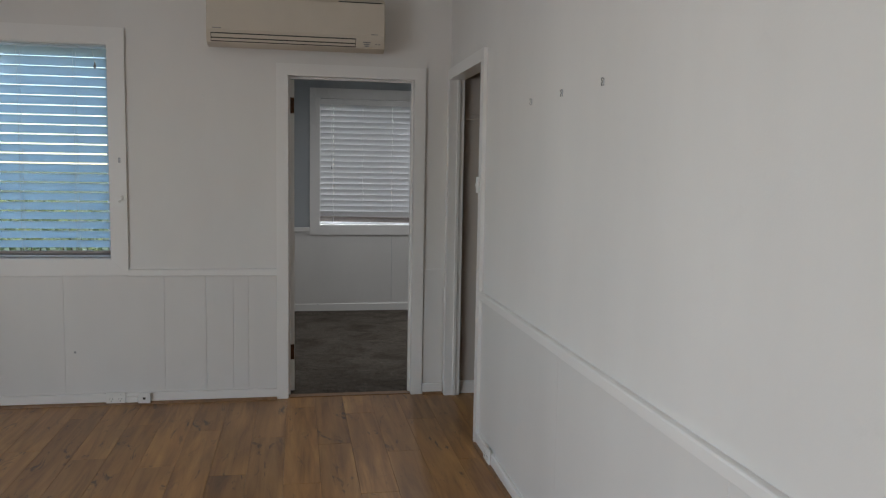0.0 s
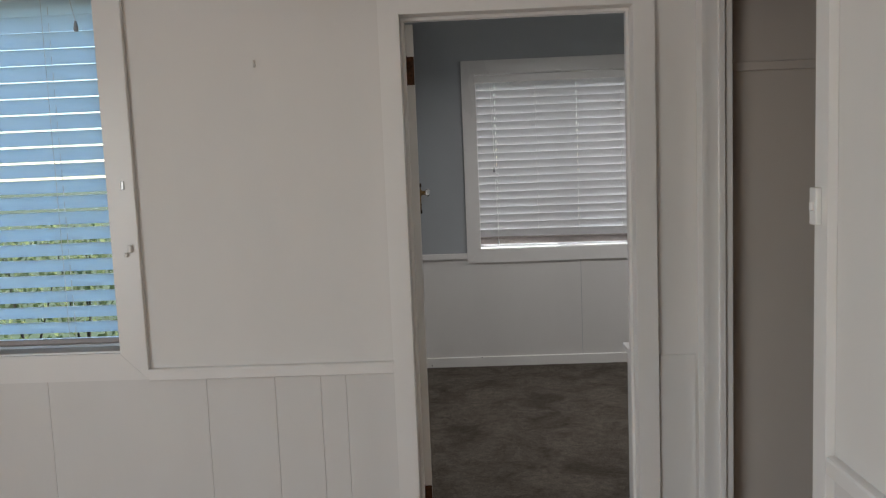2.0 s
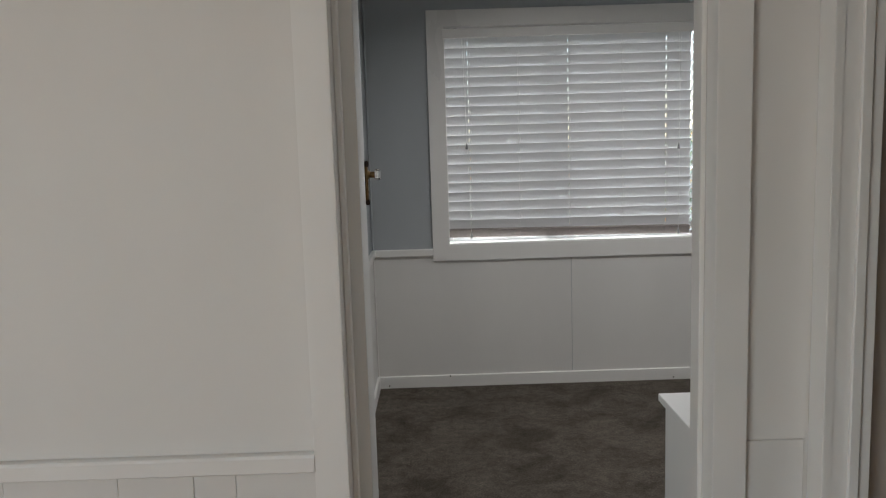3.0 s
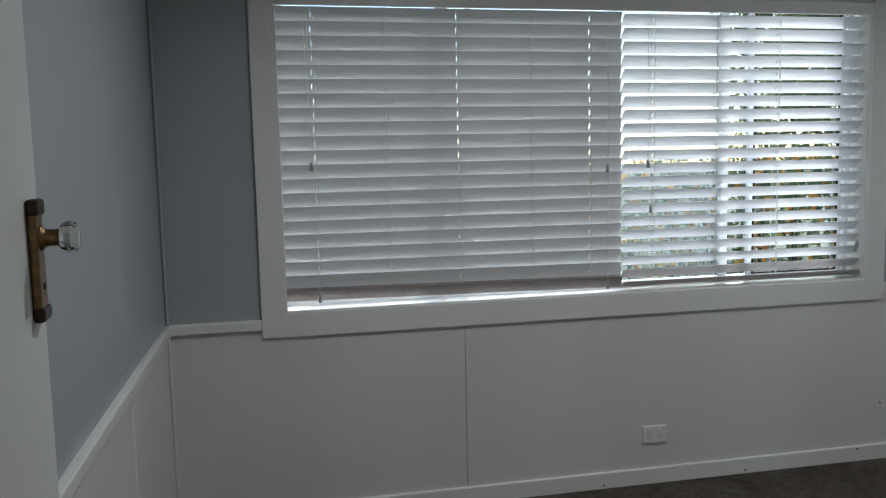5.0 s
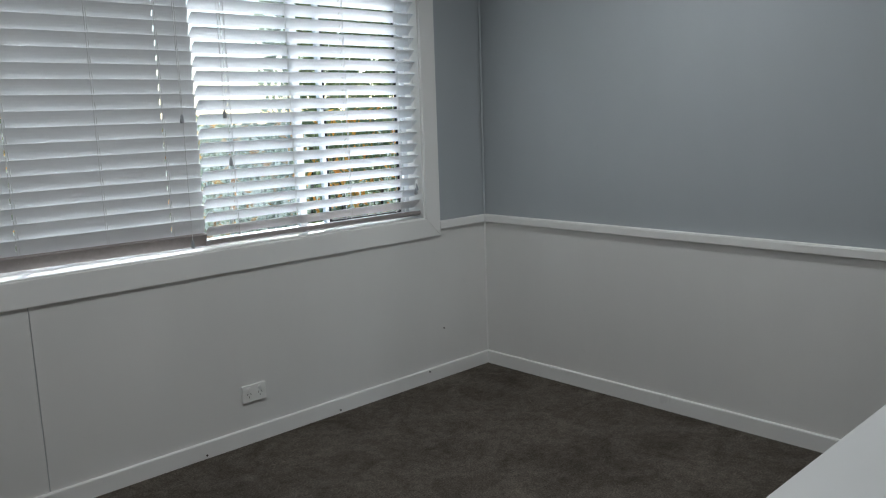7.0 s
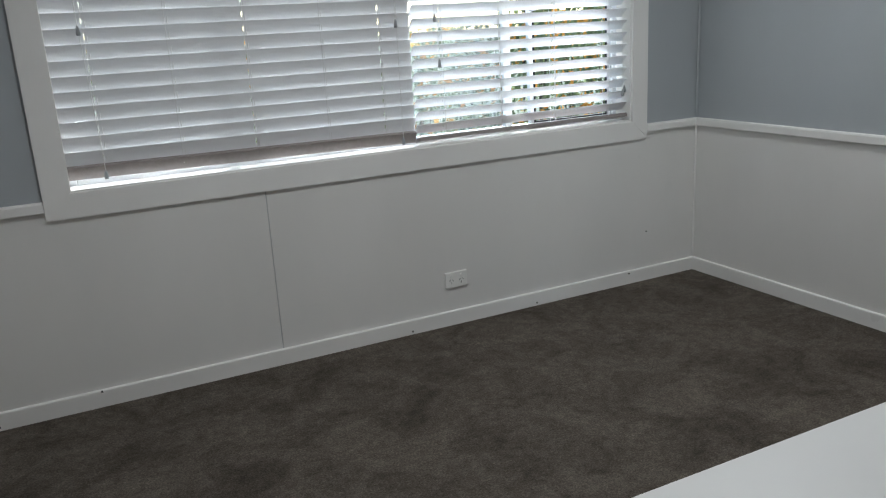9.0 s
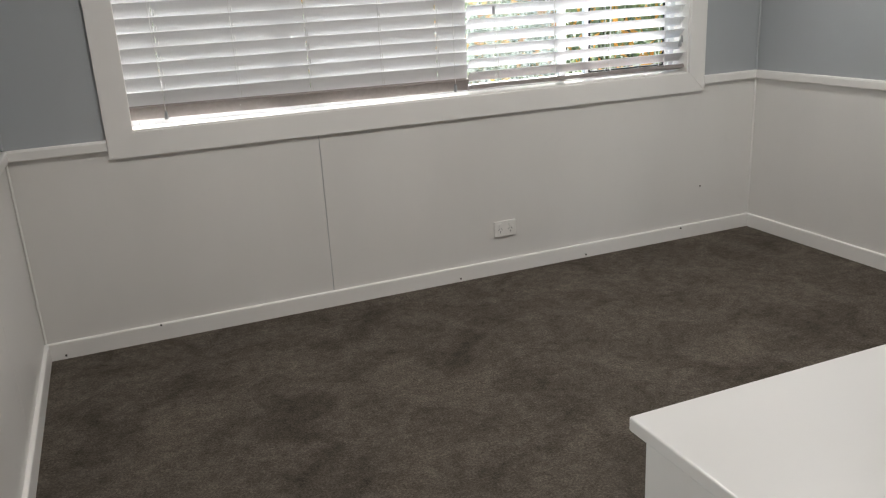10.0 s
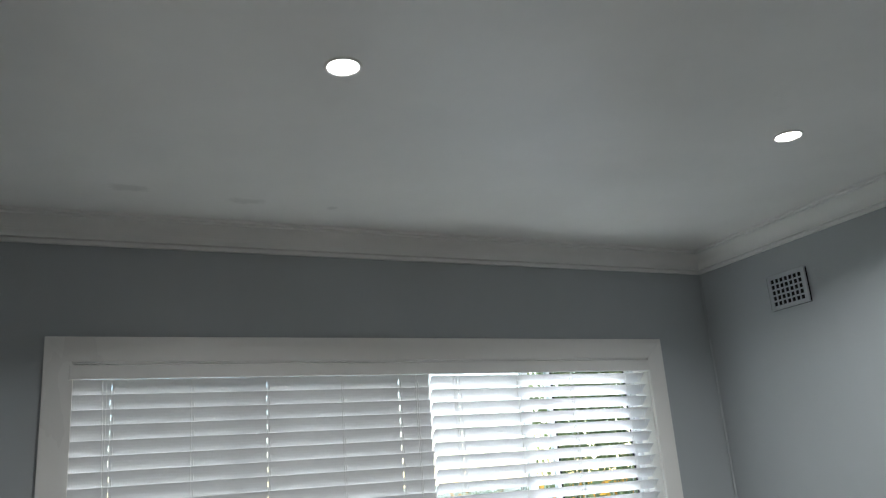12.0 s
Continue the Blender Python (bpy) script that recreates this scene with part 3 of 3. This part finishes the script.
for lo, hi in (((2.3155, Y2N + 0.118, WIN2[2] + 0.036), (2.3235, Y2N + 0.136, WIN2[3] - 0.036)), ((2.324, Y2N + 0.118, WIN2[2] + 0.0355), (2.774, Y2N + 0.136, WIN2[2] + 0.0435)),
               ((2.767, Y2N + 0.118, WIN2[2] + 0.044), (2.7745, Y2N + 0.132, WIN2[3] - 0.036))):
    part("glazing_gasket", box(lo, hi, 0.001), BLACK_GAP, w2, "black rubber glazing gasket")
for x in (0.050, 2.920):
    part("frame_screw", lathe([(0.007, 0), (0.007, 0.003), (0.003, 0.006)], "Y", 10), STEEL, w2).matrix_world = pose(x, Y2N - 0.026, 1.221)
m, ns, ls, b = principled("insect_screen_mesh", 0.7)
b.inputs["Base Color"].default_value, b.inputs["Alpha"].default_value = (0.42, 0.47, 0.47, 1), 0.25
part("insect_screen", box((1.60, Y2N + 0.138, WIN2[2] + 0.036), (2.13, Y2N + 0.1395, WIN2[3] - 0.036)), m, w2, "fine grey insect screen")
settle(w2)
w1 = window("window_2", WIN1, 0.0, T, ((-1.95, 0.05, 0.0),), "white-framed window of the front room with a cord cleat")
part("cord_cleat", box((-1.160, -0.034, 1.247), (-1.146, -0.020, 1.262), 0.004), PLASTIC, w1, "small white plastic cord cleat")
part("cord_cleat", box((-1.146, -0.036, 1.262), (-1.130, -0.020, 1.290), 0.004), PLASTIC, w1, "small white plastic cord cleat")
part("latch_plate", box((-1.156, -0.024, 1.484), (-1.143, -0.019, 1.516), 0.002), STEEL, w1, "small steel latch plate")
settle(w1)


# ---- blinds ----
def blind(name, u0, u1, z_top, z_bot, y, tilt, count, label, valance, ladders, cords, rail_tilt=0.0, width=0.063, rail_z=None, rail_turn=15, routed=(), material=None):
    """A venetian blind: head, curved slats with the inner edge raised, ladders, cords, bottom rail."""
    b = thing(name, ((u0 + u1) / 2, y, z_top), label, "blind", "venetian blinds")
    mid, half = (u0 + u1) / 2, (u1 - u0) / 2
    pitch = (z_top - z_bot) / count
    bm = bmesh.new()
    # crowned section, with routed cord holes
    n, holes = 6, [x - mid for x in routed]
    xs = sorted([-half, half] + [h + d for h in holes for d in (-0.0022, 0.0022)])
    grid = {}
    for side in (0, 1):
        for k in range(n + 1):
            sy = (k / n - 0.5) * width
            crown = 0.003 * (1 - (2 * k / n - 1) ** 2)
            for i, x in enumerate(xs):
                grid[side, k, i] = bm.verts.new((x, sy, crown - side * 0.0028))
    for i in range(len(xs) - 1):
        cut = any(abs((xs[i] + xs[i + 1]) / 2 - h) < 0.001 for h in holes)
        for k in range(n):
            if cut and 2 <= k <= 3:
                continue
            for side in (0, 1):
                bm.faces.new((grid[side, k, i], grid[side, k, i + 1], grid[side, k + 1, i + 1], grid[side, k + 1, i]))
        for k in (0, n) + ((2, 4) if cut else ()):
            bm.faces.new((grid[0, k, i], grid[0, k, i + 1], grid[1, k, i + 1], grid[1, k, i]))
    for i in (0, len(xs) - 1):
        for k in range(n):
            bm.faces.new((grid[0, k, i], grid[0, k + 1, i], grid[1, k + 1, i], grid[1, k, i]))
    me = mesh_of(bm, "slat", material or SLAT)
    for k in range(count):
        o = new("slat", me)
        o.parent = b
        f = (k + 0.5) / count
        sag = rail_tilt * max(0.0, f - 0.75) / 0.25 * 0.6
        o.matrix_local = pose(random.uniform(-0.002, 0.002), 0, -(k + 0.5) * pitch, -tilt + random.uniform(-0.5, 0.5), sag + random.uniform(-0.03, 0.03), 0)
    rz = (rail_z if rail_z is not None else z_bot - 0.012) - z_top
    rail = part("bottom_rail", box((-half, -0.028, -0.010), (half, 0.028, 0.010), 0.004, 2), RAIL_GREY, b, "taupe bottom rail")
    rail.matrix_local = pose(0, 0, rz, -rail_turn, rail_tilt, 0)
    if valance:
        part("valance", box((-half - 0.012, -0.069, -0.004), (half + 0.002, -0.055, 0.050), 0.003, 2), TRIM, b, "white painted valance board")
    part("head_rail", box((-half, -0.030, 0.012), (half, 0.028, 0.052), 0.003), TRIM, b)
    for x in ladders:
        c = math.cos(radians(tilt)) * width / 2 + 0.002
        for side in (-1, 1):
            part("ladder_string", rod((x - mid, side * c, 0.01), (x - mid, side * c, rz), 0.0011, sides=5), CORD, b)
        part("lift_cord", rod((x - mid + 0.012, 0.0, 0.01), (x - mid + 0.012, 0.0, rz), 0.0014, sides=5), CORD, b)
    for x, drop, dx in cords:
        p0, p1 = Vector((x - mid, -0.040, 0.0)), Vector((x - mid + dx, -0.044, -drop))
        part("pull_cord", rod(p0, p1, 0.0013, sides=5), CORD, b)
        bm = lathe([(0.003, 0.0), (0.006, -0.010), (0.0085, -0.028), (0.007, -0.036)], "Z", 10)
        t = part("tassel", bm, TASSEL, b, "small grey cord tassel")
        t.matrix_local = Matrix.Translation(p1)
    return b


YB = Y2N + 0.045
blind("venetian_blind", 0.128, 1.612, 2.118, 0.970, YB, 75, 20, "white venetian blind nearly closed, its taupe bottom rail askew",
      True, (0.268, 0.566, 0.871, 1.194, 1.463), ((0.235, 1.16, 0.03), (0.250, 0.62, 0.0), (1.529, 0.655, 0.0), (1.540, 1.17, -0.01)), 0.6, rail_z=0.945, rail_turn=66, width=0.065, routed=(0.268, 0.871, 1.463))
blind("venetian_blind", 1.618, 2.826, 2.118, 0.940, YB, 43, 20, "white venetian blind half open beside its neighbour",
      True, (1.761, 2.064, 2.378, 2.703), ((1.721, 0.64, 0.0), (1.734, 0.84, 0.0), (2.770, 1.06, 0.01), (2.784, 1.04, 0.005)), 0.0, rail_z=0.918, routed=(1.761, 2.378))
blind("venetian_blind", -2.690, -1.216, 2.165, 0.962, 0.050, 48, 21, "white venetian blind tilted in the front room window",
      False, (-1.41, -1.72, -2.1, -2.45), ((-1.30, 0.09, 0.02),), 0.0, rail_z=0.935, material=LIT_SLAT)

# ---- things of the front room ----
def outlet(name, at, rz, label, switches=2, size=(0.116, 0.074), sockets=2):
    """A double power point: plate, rockers and slots. It faces -y before it is turned."""
    w, h = size
    o = thing(name, at, label, "power outlet", rz=rz)
    part("plate", box((-w / 2, -0.011, -h / 2), (w / 2, 0, h / 2), 0.003, 2), PLASTIC, o)
    for s in range(sockets):
        x = (s - (sockets - 1) / 2) * w * 0.46
        part("switch_button", rod((x, -0.010, h * 0.26), (x, -0.0155, h * 0.26), 0.0085, 0.0075, 16), PLASTIC, o)
        for dx, dz, r in ((-0.008, -0.002, 35), (0.008, -0.002, -35), (0, -0.016, 0)):
            bm = box((-0.0011, -0.0006, -0.0045), (0.0011, 0.0006, 0.0045))
            bmesh.ops.transform(bm, matrix=pose(x + dx, -0.0112, dz, 0, r, 0), verts=bm.verts[:])
            part("slot", bm, BLACK_GAP, o)
    return o


outlet("power_outlet", (-1.198, -0.022, 0.040), 0, "white double power outlet low on the baseboard", size=(0.113, 0.074))
o = thing("phone_socket", (-1.028, -0.022, 0.040), "small white phone socket beside the power outlet", "phone socket")
part("housing", box((-0.036, -0.030, -0.030), (0.036, 0, 0.032), 0.004, 2), PLASTIC, o)
part("port", box((-0.008, -0.0308, -0.006), (0.008, -0.029, 0.007)), AC_DARK, o)
o = thing("cable_cover", (-1.103, -0.022, 0.032), "small white cable junction cover on the baseboard", "cable cover")
part("cover", box((-0.034, -0.014, -0.020), (0.034, 0, 0.018), 0.004, 2), PLASTIC, o)
outlet("power_outlet", (X1E - 0.022, -1.305, 0.050), -90, "white power outlet on the side wall baseboard", size=(0.113, 0.074))
o = thing("light_switch", (X1E - 0.022, -0.972, 1.400), "narrow white light switch on the door architrave", "light switch", rz=-90)
part("plate", box((-0.018, -0.014, -0.042), (0.018, 0, 0.042), 0.003, 2), PLASTIC, o)
part("rocker", box((-0.006, -0.020, -0.010), (0.006, -0.012, 0.010), 0.002), PLASTIC, o)


def hook(at, rz, label, group):
    h = thing("wall_hook", at, label, "wall hook", group, rz=rz)
    part("base", box((-0.004, -0.003, -0.013), (0.004, 0, 0.013), 0.002), STEEL if group else PLASTIC, h)
    bm = bmesh.new()
    pts = [(0, -0.003, 0.012), (0, -0.012, 0.014), (0, -0.017, 0.010), (0, -0.012, 0.003), (0, -0.005, 0.001), (0, -0.014, -0.006), (0, -0.016, -0.012), (0, -0.010, -0.017)]
    for a, b in zip(pts, pts[1:]):
        join(bm, rod(a, b, 0.0026, sides=8))
    bmesh.ops.scale(bm, vec=(0.7, 0.6, 0.8), verts=bm.verts[:])
    part("prong", bm, STEEL if group else PLASTIC, h)
    return h


for y in (-1.839, -2.238, -2.646):
    hook((X1E, y, 1.768), -90, "small bare metal coat hook on the white wall", "coat hooks")
hook((-0.662, 0.0, 1.901), 0, "small white painted picture hook", "")

ac = thing("air_conditioner", (-0.097, 0.0, 2.175), "ivory split-system air conditioner over the doorway", "air conditioner")
bm = bmesh.new()
prof = [(0.0, 0.02), (-0.14, 0.0), (-0.205, 0.022), (-0.222, 0.075), (-0.215, 0.288), (-0.19, 0.310), (0.0, 0.313)]
L = [bm.verts.new((-0.520, y, z)) for y, z in prof]
R = [bm.verts.new((0.520, y, z)) for y, z in prof]
for k in range(len(prof)):
    j = (k + 1) % len(prof)
    bm.faces.new((L[k], L[j], R[j], R[k]))
bm.faces.new(L)
bm.faces.new(R[::-1])
bmesh.ops.bevel(bm, geom=bm.edges[:], offset=0.006, segments=2, affect="EDGES")
part("body", bm, AC_PLASTIC, ac)
part("front_panel", box((-0.516, -0.2275, 0.086), (0.516, -0.219, 0.280), 0.003, 2), AC_PLASTIC, ac)
# louvre flap in its slot, along the slanted underside
SL = pose(0, -0.2145, 0.0485, 18, 0, 0)
for nm, lo, hi, mt in (("slot", (-0.495, -0.0030, -0.026), (0.345, 0.004, 0.026), AC_DARK), ("louvre", (-0.492, -0.0050, 0.000), (0.342, -0.001, 0.020), AC_PLASTIC),
                       ("louvre", (-0.492, -0.0050, -0.020), (0.342, -0.001, -0.007), AC_PLASTIC)):
    bm = box(lo, hi, 0.0015)
    bmesh.ops.transform(bm, matrix=SL, verts=bm.verts[:])
    part(nm, bm, mt, ac)
for x, z, w in ((0.41, 0.006, 0.045), (0.41, -0.006, 0.035), (0.41, -0.016, 0.025), (0.465, -0.004, 0.010), (0.485, -0.004, 0.010)):
    bm = box((x - w / 2, -0.0045, z - 0.003), (x + w / 2, 0.002, z + 0.003))
    bmesh.ops.transform(bm, matrix=SL, verts=bm.verts[:])
    part("indicator", bm, GREY_INK, ac)
for x, w in ((-0.46, 0.05), (0.455, 0.04)):
    part("badge", box((x - w / 2, -0.2290, 0.096), (x + w / 2, -0.226, 0.101)), GREY_INK, ac)
part("intake_slot", box((0.24, -0.225, 0.2805), (0.50, -0.205, 0.2870)), AC_DARK, ac)

# ---- things of the grey room ----
outlet("power_outlet", (1.752, Y2N - 0.006, 0.230), 0, "white double power outlet on the dado panel", size=(0.118, 0.078))
for x, z in ((2.94, 0.275), (2.81, 0.060), (2.21, 0.016), (1.50, 0.016), (0.11, 0.068), (-0.27, 0.016)):
    o = thing("nail_head", (x, Y2N - (0.006 if z > 0.1 else 0.022), z), "tiny dark nail head in the white paint", "nail", "nail heads")
    part("head", lathe([(0.0045, -0.002), (0.0045, 0.003), (0.002, 0.004)], "Y", 8), AC_DARK, o).matrix_local = pose(0, 0, 0, 0, 0, 180)

cab = thing("low_cabinet", (0.709, T + 0.02, 0), "plain white melamine cabinet beside the doorway, its top overhanging", "cabinet")
CW, CD, CH = 1.75, 0.528, 0.725
part("top", box((0, 0, CH - 0.024), (CW, CD, CH), 0.003, 2), MELAMINE, cab)
part("side_panel", box((0.016, 0.0, 0.0), (0.034, CD - 0.022, CH - 0.025), 0.001), MELAMINE, cab)
part("side_panel", box((CW - 0.034, 0.0, 0.0), (CW - 0.016, CD - 0.022, CH - 0.025), 0.001), MELAMINE, cab)
part("back_panel", box((0.035, 0.002, 0.06), (CW - 0.035, 0.012, CH - 0.025)), MELAMINE, cab)
part("plinth", box((0.035, CD - 0.09, 0.0), (CW - 0.035, CD - 0.075, 0.07)), MELAMINE, cab)
for k in range(3):
    a = 0.036 + k * (CW - 0.072) / 3
    d = part("cabinet_door", box((a + 0.002, CD - 0.040, 0.075), (a + (CW - 0.072) / 3 - 0.002, CD - 0.022, CH - 0.028), 0.0015), MELAMINE, cab)

vent = thing("air_vent", (X2E, (VENT[0] + VENT[1]) / 2, (VENT[2] + VENT[3]) / 2), "painted plaster air vent with a grid of square holes", "air vent", rz=-90)
vw, vh = (VENT[1] - VENT[0]) / 2, (VENT[3] - VENT[2]) / 2
holes = [(-vw + 0.024 + i * 0.0276, -vw + 0.024 + i * 0.0276 + 0.0205, -vh + 0.020 + j * 0.0280, -vh + 0.020 + j * 0.0280 + 0.0205)
         for i in range(7) for j in range(5)]
part("grille", slab(-vw, vw, -vh, vh, -0.014, -0.009, holes), VENT_WHITE, vent)
bm = bmesh.new()
for lo, hi in (((-vw, -0.020, vh - 0.005), (vw, -0.0141, vh)), ((-vw, -0.020, -vh), (vw, -0.0141, -vh + 0.005)),
               ((-vw, -0.020, -vh + 0.005), (-vw + 0.006, -0.0141, vh - 0.005)), ((vw - 0.006, -0.020, -vh + 0.005), (vw, -0.0141, vh - 0.005))):
    add_box(bm, lo, hi, 0.0015)
part("rim", bm, VENT_WHITE, vent)

for x, y in LAMPS:
    d = thing("downlight", (x, y, TOP), "round white recessed LED downlight, switched on", "downlight", "ceiling downlights")
    bm = bmesh.new()
    n, rings = 32, []
    for r, z in ((0.053, 0.0), (0.052, -0.004), (0.047, -0.006), (0.043, -0.003), (0.043, 0.0)):
        rings.append([bm.verts.new((r * math.cos(2 * math.pi * k / n), r * math.sin(2 * math.pi * k / n), z)) for k in range(n)])
    for a, b in zip(rings, rings[1:]):
        for k in range(n):
            bm.faces.new((a[k], a[(k + 1) % n], b[(k + 1) % n], b[k]))
    part("trim_ring", bm, PLASTIC, d, smooth=True)
    part("diffuser", lathe([(0.043, -0.0005), (0.043, -0.002), (0.040, -0.0025)], "Z", 32), LED, d, "glowing diffuser")
    lamp = new("downlight_lamp", bpy.data.lights.new("downlight_lamp", "AREA"))
    lamp.data.shape, lamp.data.size, lamp.data.energy, lamp.data.color = "DISK", 0.08, LED_WATTS, (1.0, 0.95, 0.90)
    lamp.data.spread = radians(145)
    lamp.matrix_world = pose(x, y, TOP - 0.005)


# ---- the garden ----
def hedge(name, x0, x1, y0, y1, h, count, flowers, label, seed, leaf=0.075):
    rnd = random.Random(seed)
    hd = thing(name, ((x0 + x1) / 2, (y0 + y1) / 2, -0.45), label, "hedge", kind="stuff")
    mx, my = (x0 + x1) / 2, (y0 + y1) / 2

    def scatter(n, size, skin):
        bm = bmesh.new()
        for _ in range(n):
            x = rnd.uniform(x0, x1)
            top = h * (0.86 + 0.16 * noise.noise((x * 1.3, seed, 0)) + 0.06 * noise.noise((x * 6, seed, 3)))
            z = top * (rnd.random() ** 0.6)
            y = (y0 + rnd.random() ** skin * (y1 - y0)) + 0.15 * noise.noise((x * 3, z * 3, seed))
            s = size * rnd.uniform(0.6, 1.4)
            m = Matrix.Translation((x - mx, y - my, z)) @ Euler((rnd.uniform(0, 6.3), rnd.uniform(0, 6.3), rnd.uniform(0, 6.3))).to_matrix().to_4x4()
            pts = [(-0.5, 0, 0), (-0.1, -0.28, 0.06), (0.5, 0, 0), (-0.1, 0.28, 0.06)]
            bm.faces.new([bm.verts.new(m @ (Vector(p) * s)) for p in pts])
        return bm
    part("leaves", scatter(count, leaf, 1.3), LEAF, hd)
    if flowers:
        part("flowers", scatter(flowers, 0.12, 2.2), FLOWER, hd)
    bm = bmesh.new()
    for k in range(int((x1 - x0) / 0.6)):
        bx = x0 - mx + 0.3 + 0.6 * k
        for _ in range(4):
            join(bm, rod((bx, 0.0, -0.02), (bx + rnd.uniform(-0.3, 0.3), rnd.uniform(-0.2, 0.2), h * rnd.uniform(0.6, 0.85)), 0.016, 0.005, 6))
    part("stems", bm, SUBFLOOR, hd)
    return hd


hedge("flowering_hedge", 0.5, 12.5, 8.6, 9.8, 2.25, 17000, 1900, "green hedge with orange flowers outside the window", 3)
hedge("tall_hedge", 9.2, 20.0, 14.0, 15.6, 6.4, 26000, 0, "tall dark green hedge behind the flowering one", 8, 0.17)
hedge("garden_hedge", -9.0, -0.9, 4.6, 5.6, 1.75, 9000, 0, "sunlit green hedge outside the front room", 5)

# ---- floor planks, last ----
floor_ob = bpy.data.objects["floor"]
PWID, PLEN = 0.176, 1.215
meshes = {}
col, x = 0, X1E + 0.02
while x > X1W:
    lo_x, hi_x = max(x - PWID, X1W), x
    y = 0.0 - (col * 0.437 % 1.0) * PLEN
    spans = [(y, -0.003)] if y < -0.05 else []
    y1 = y if y < -0.05 else -0.003
    while y1 > Y1S:
        spans.append((max(y1 - PLEN, Y1S), y1))
        y1 -= PLEN
    for a, b in spans:
        key = (round(hi_x - lo_x, 4), round(b - a, 4))
        if key not in meshes:
            w, l = key
            meshes[key] = mesh_of(box((-w / 2 + 0.0004, -l / 2 + 0.0004, -0.012), (w / 2 - 0.0004, l / 2 - 0.0004, 0.0), 0.0007), "plank", PLANK)
        o = new("plank", meshes[key])
        o.parent = floor_ob
        o.matrix_local = Matrix.Translation(((lo_x + hi_x) / 2, (a + b) / 2, 0))
    x -= PWID
    col += 1
k = "hall"
meshes[k] = mesh_of(box((0, -PLEN / 2 + 0.0004, -0.012), (PWID - 0.0008, PLEN / 2 - 0.0004, 0.0), 0.0012), "plank", PLANK)
for i in range(8):
    for j in range(6 if i < 7 else 2):
        o = new("plank", meshes[k])
        o.parent = floor_ob
        o.matrix_local = Matrix.Translation((X1E + 0.0205 + i * PWID, -0.61 - j * PLEN - 0.003, 0))
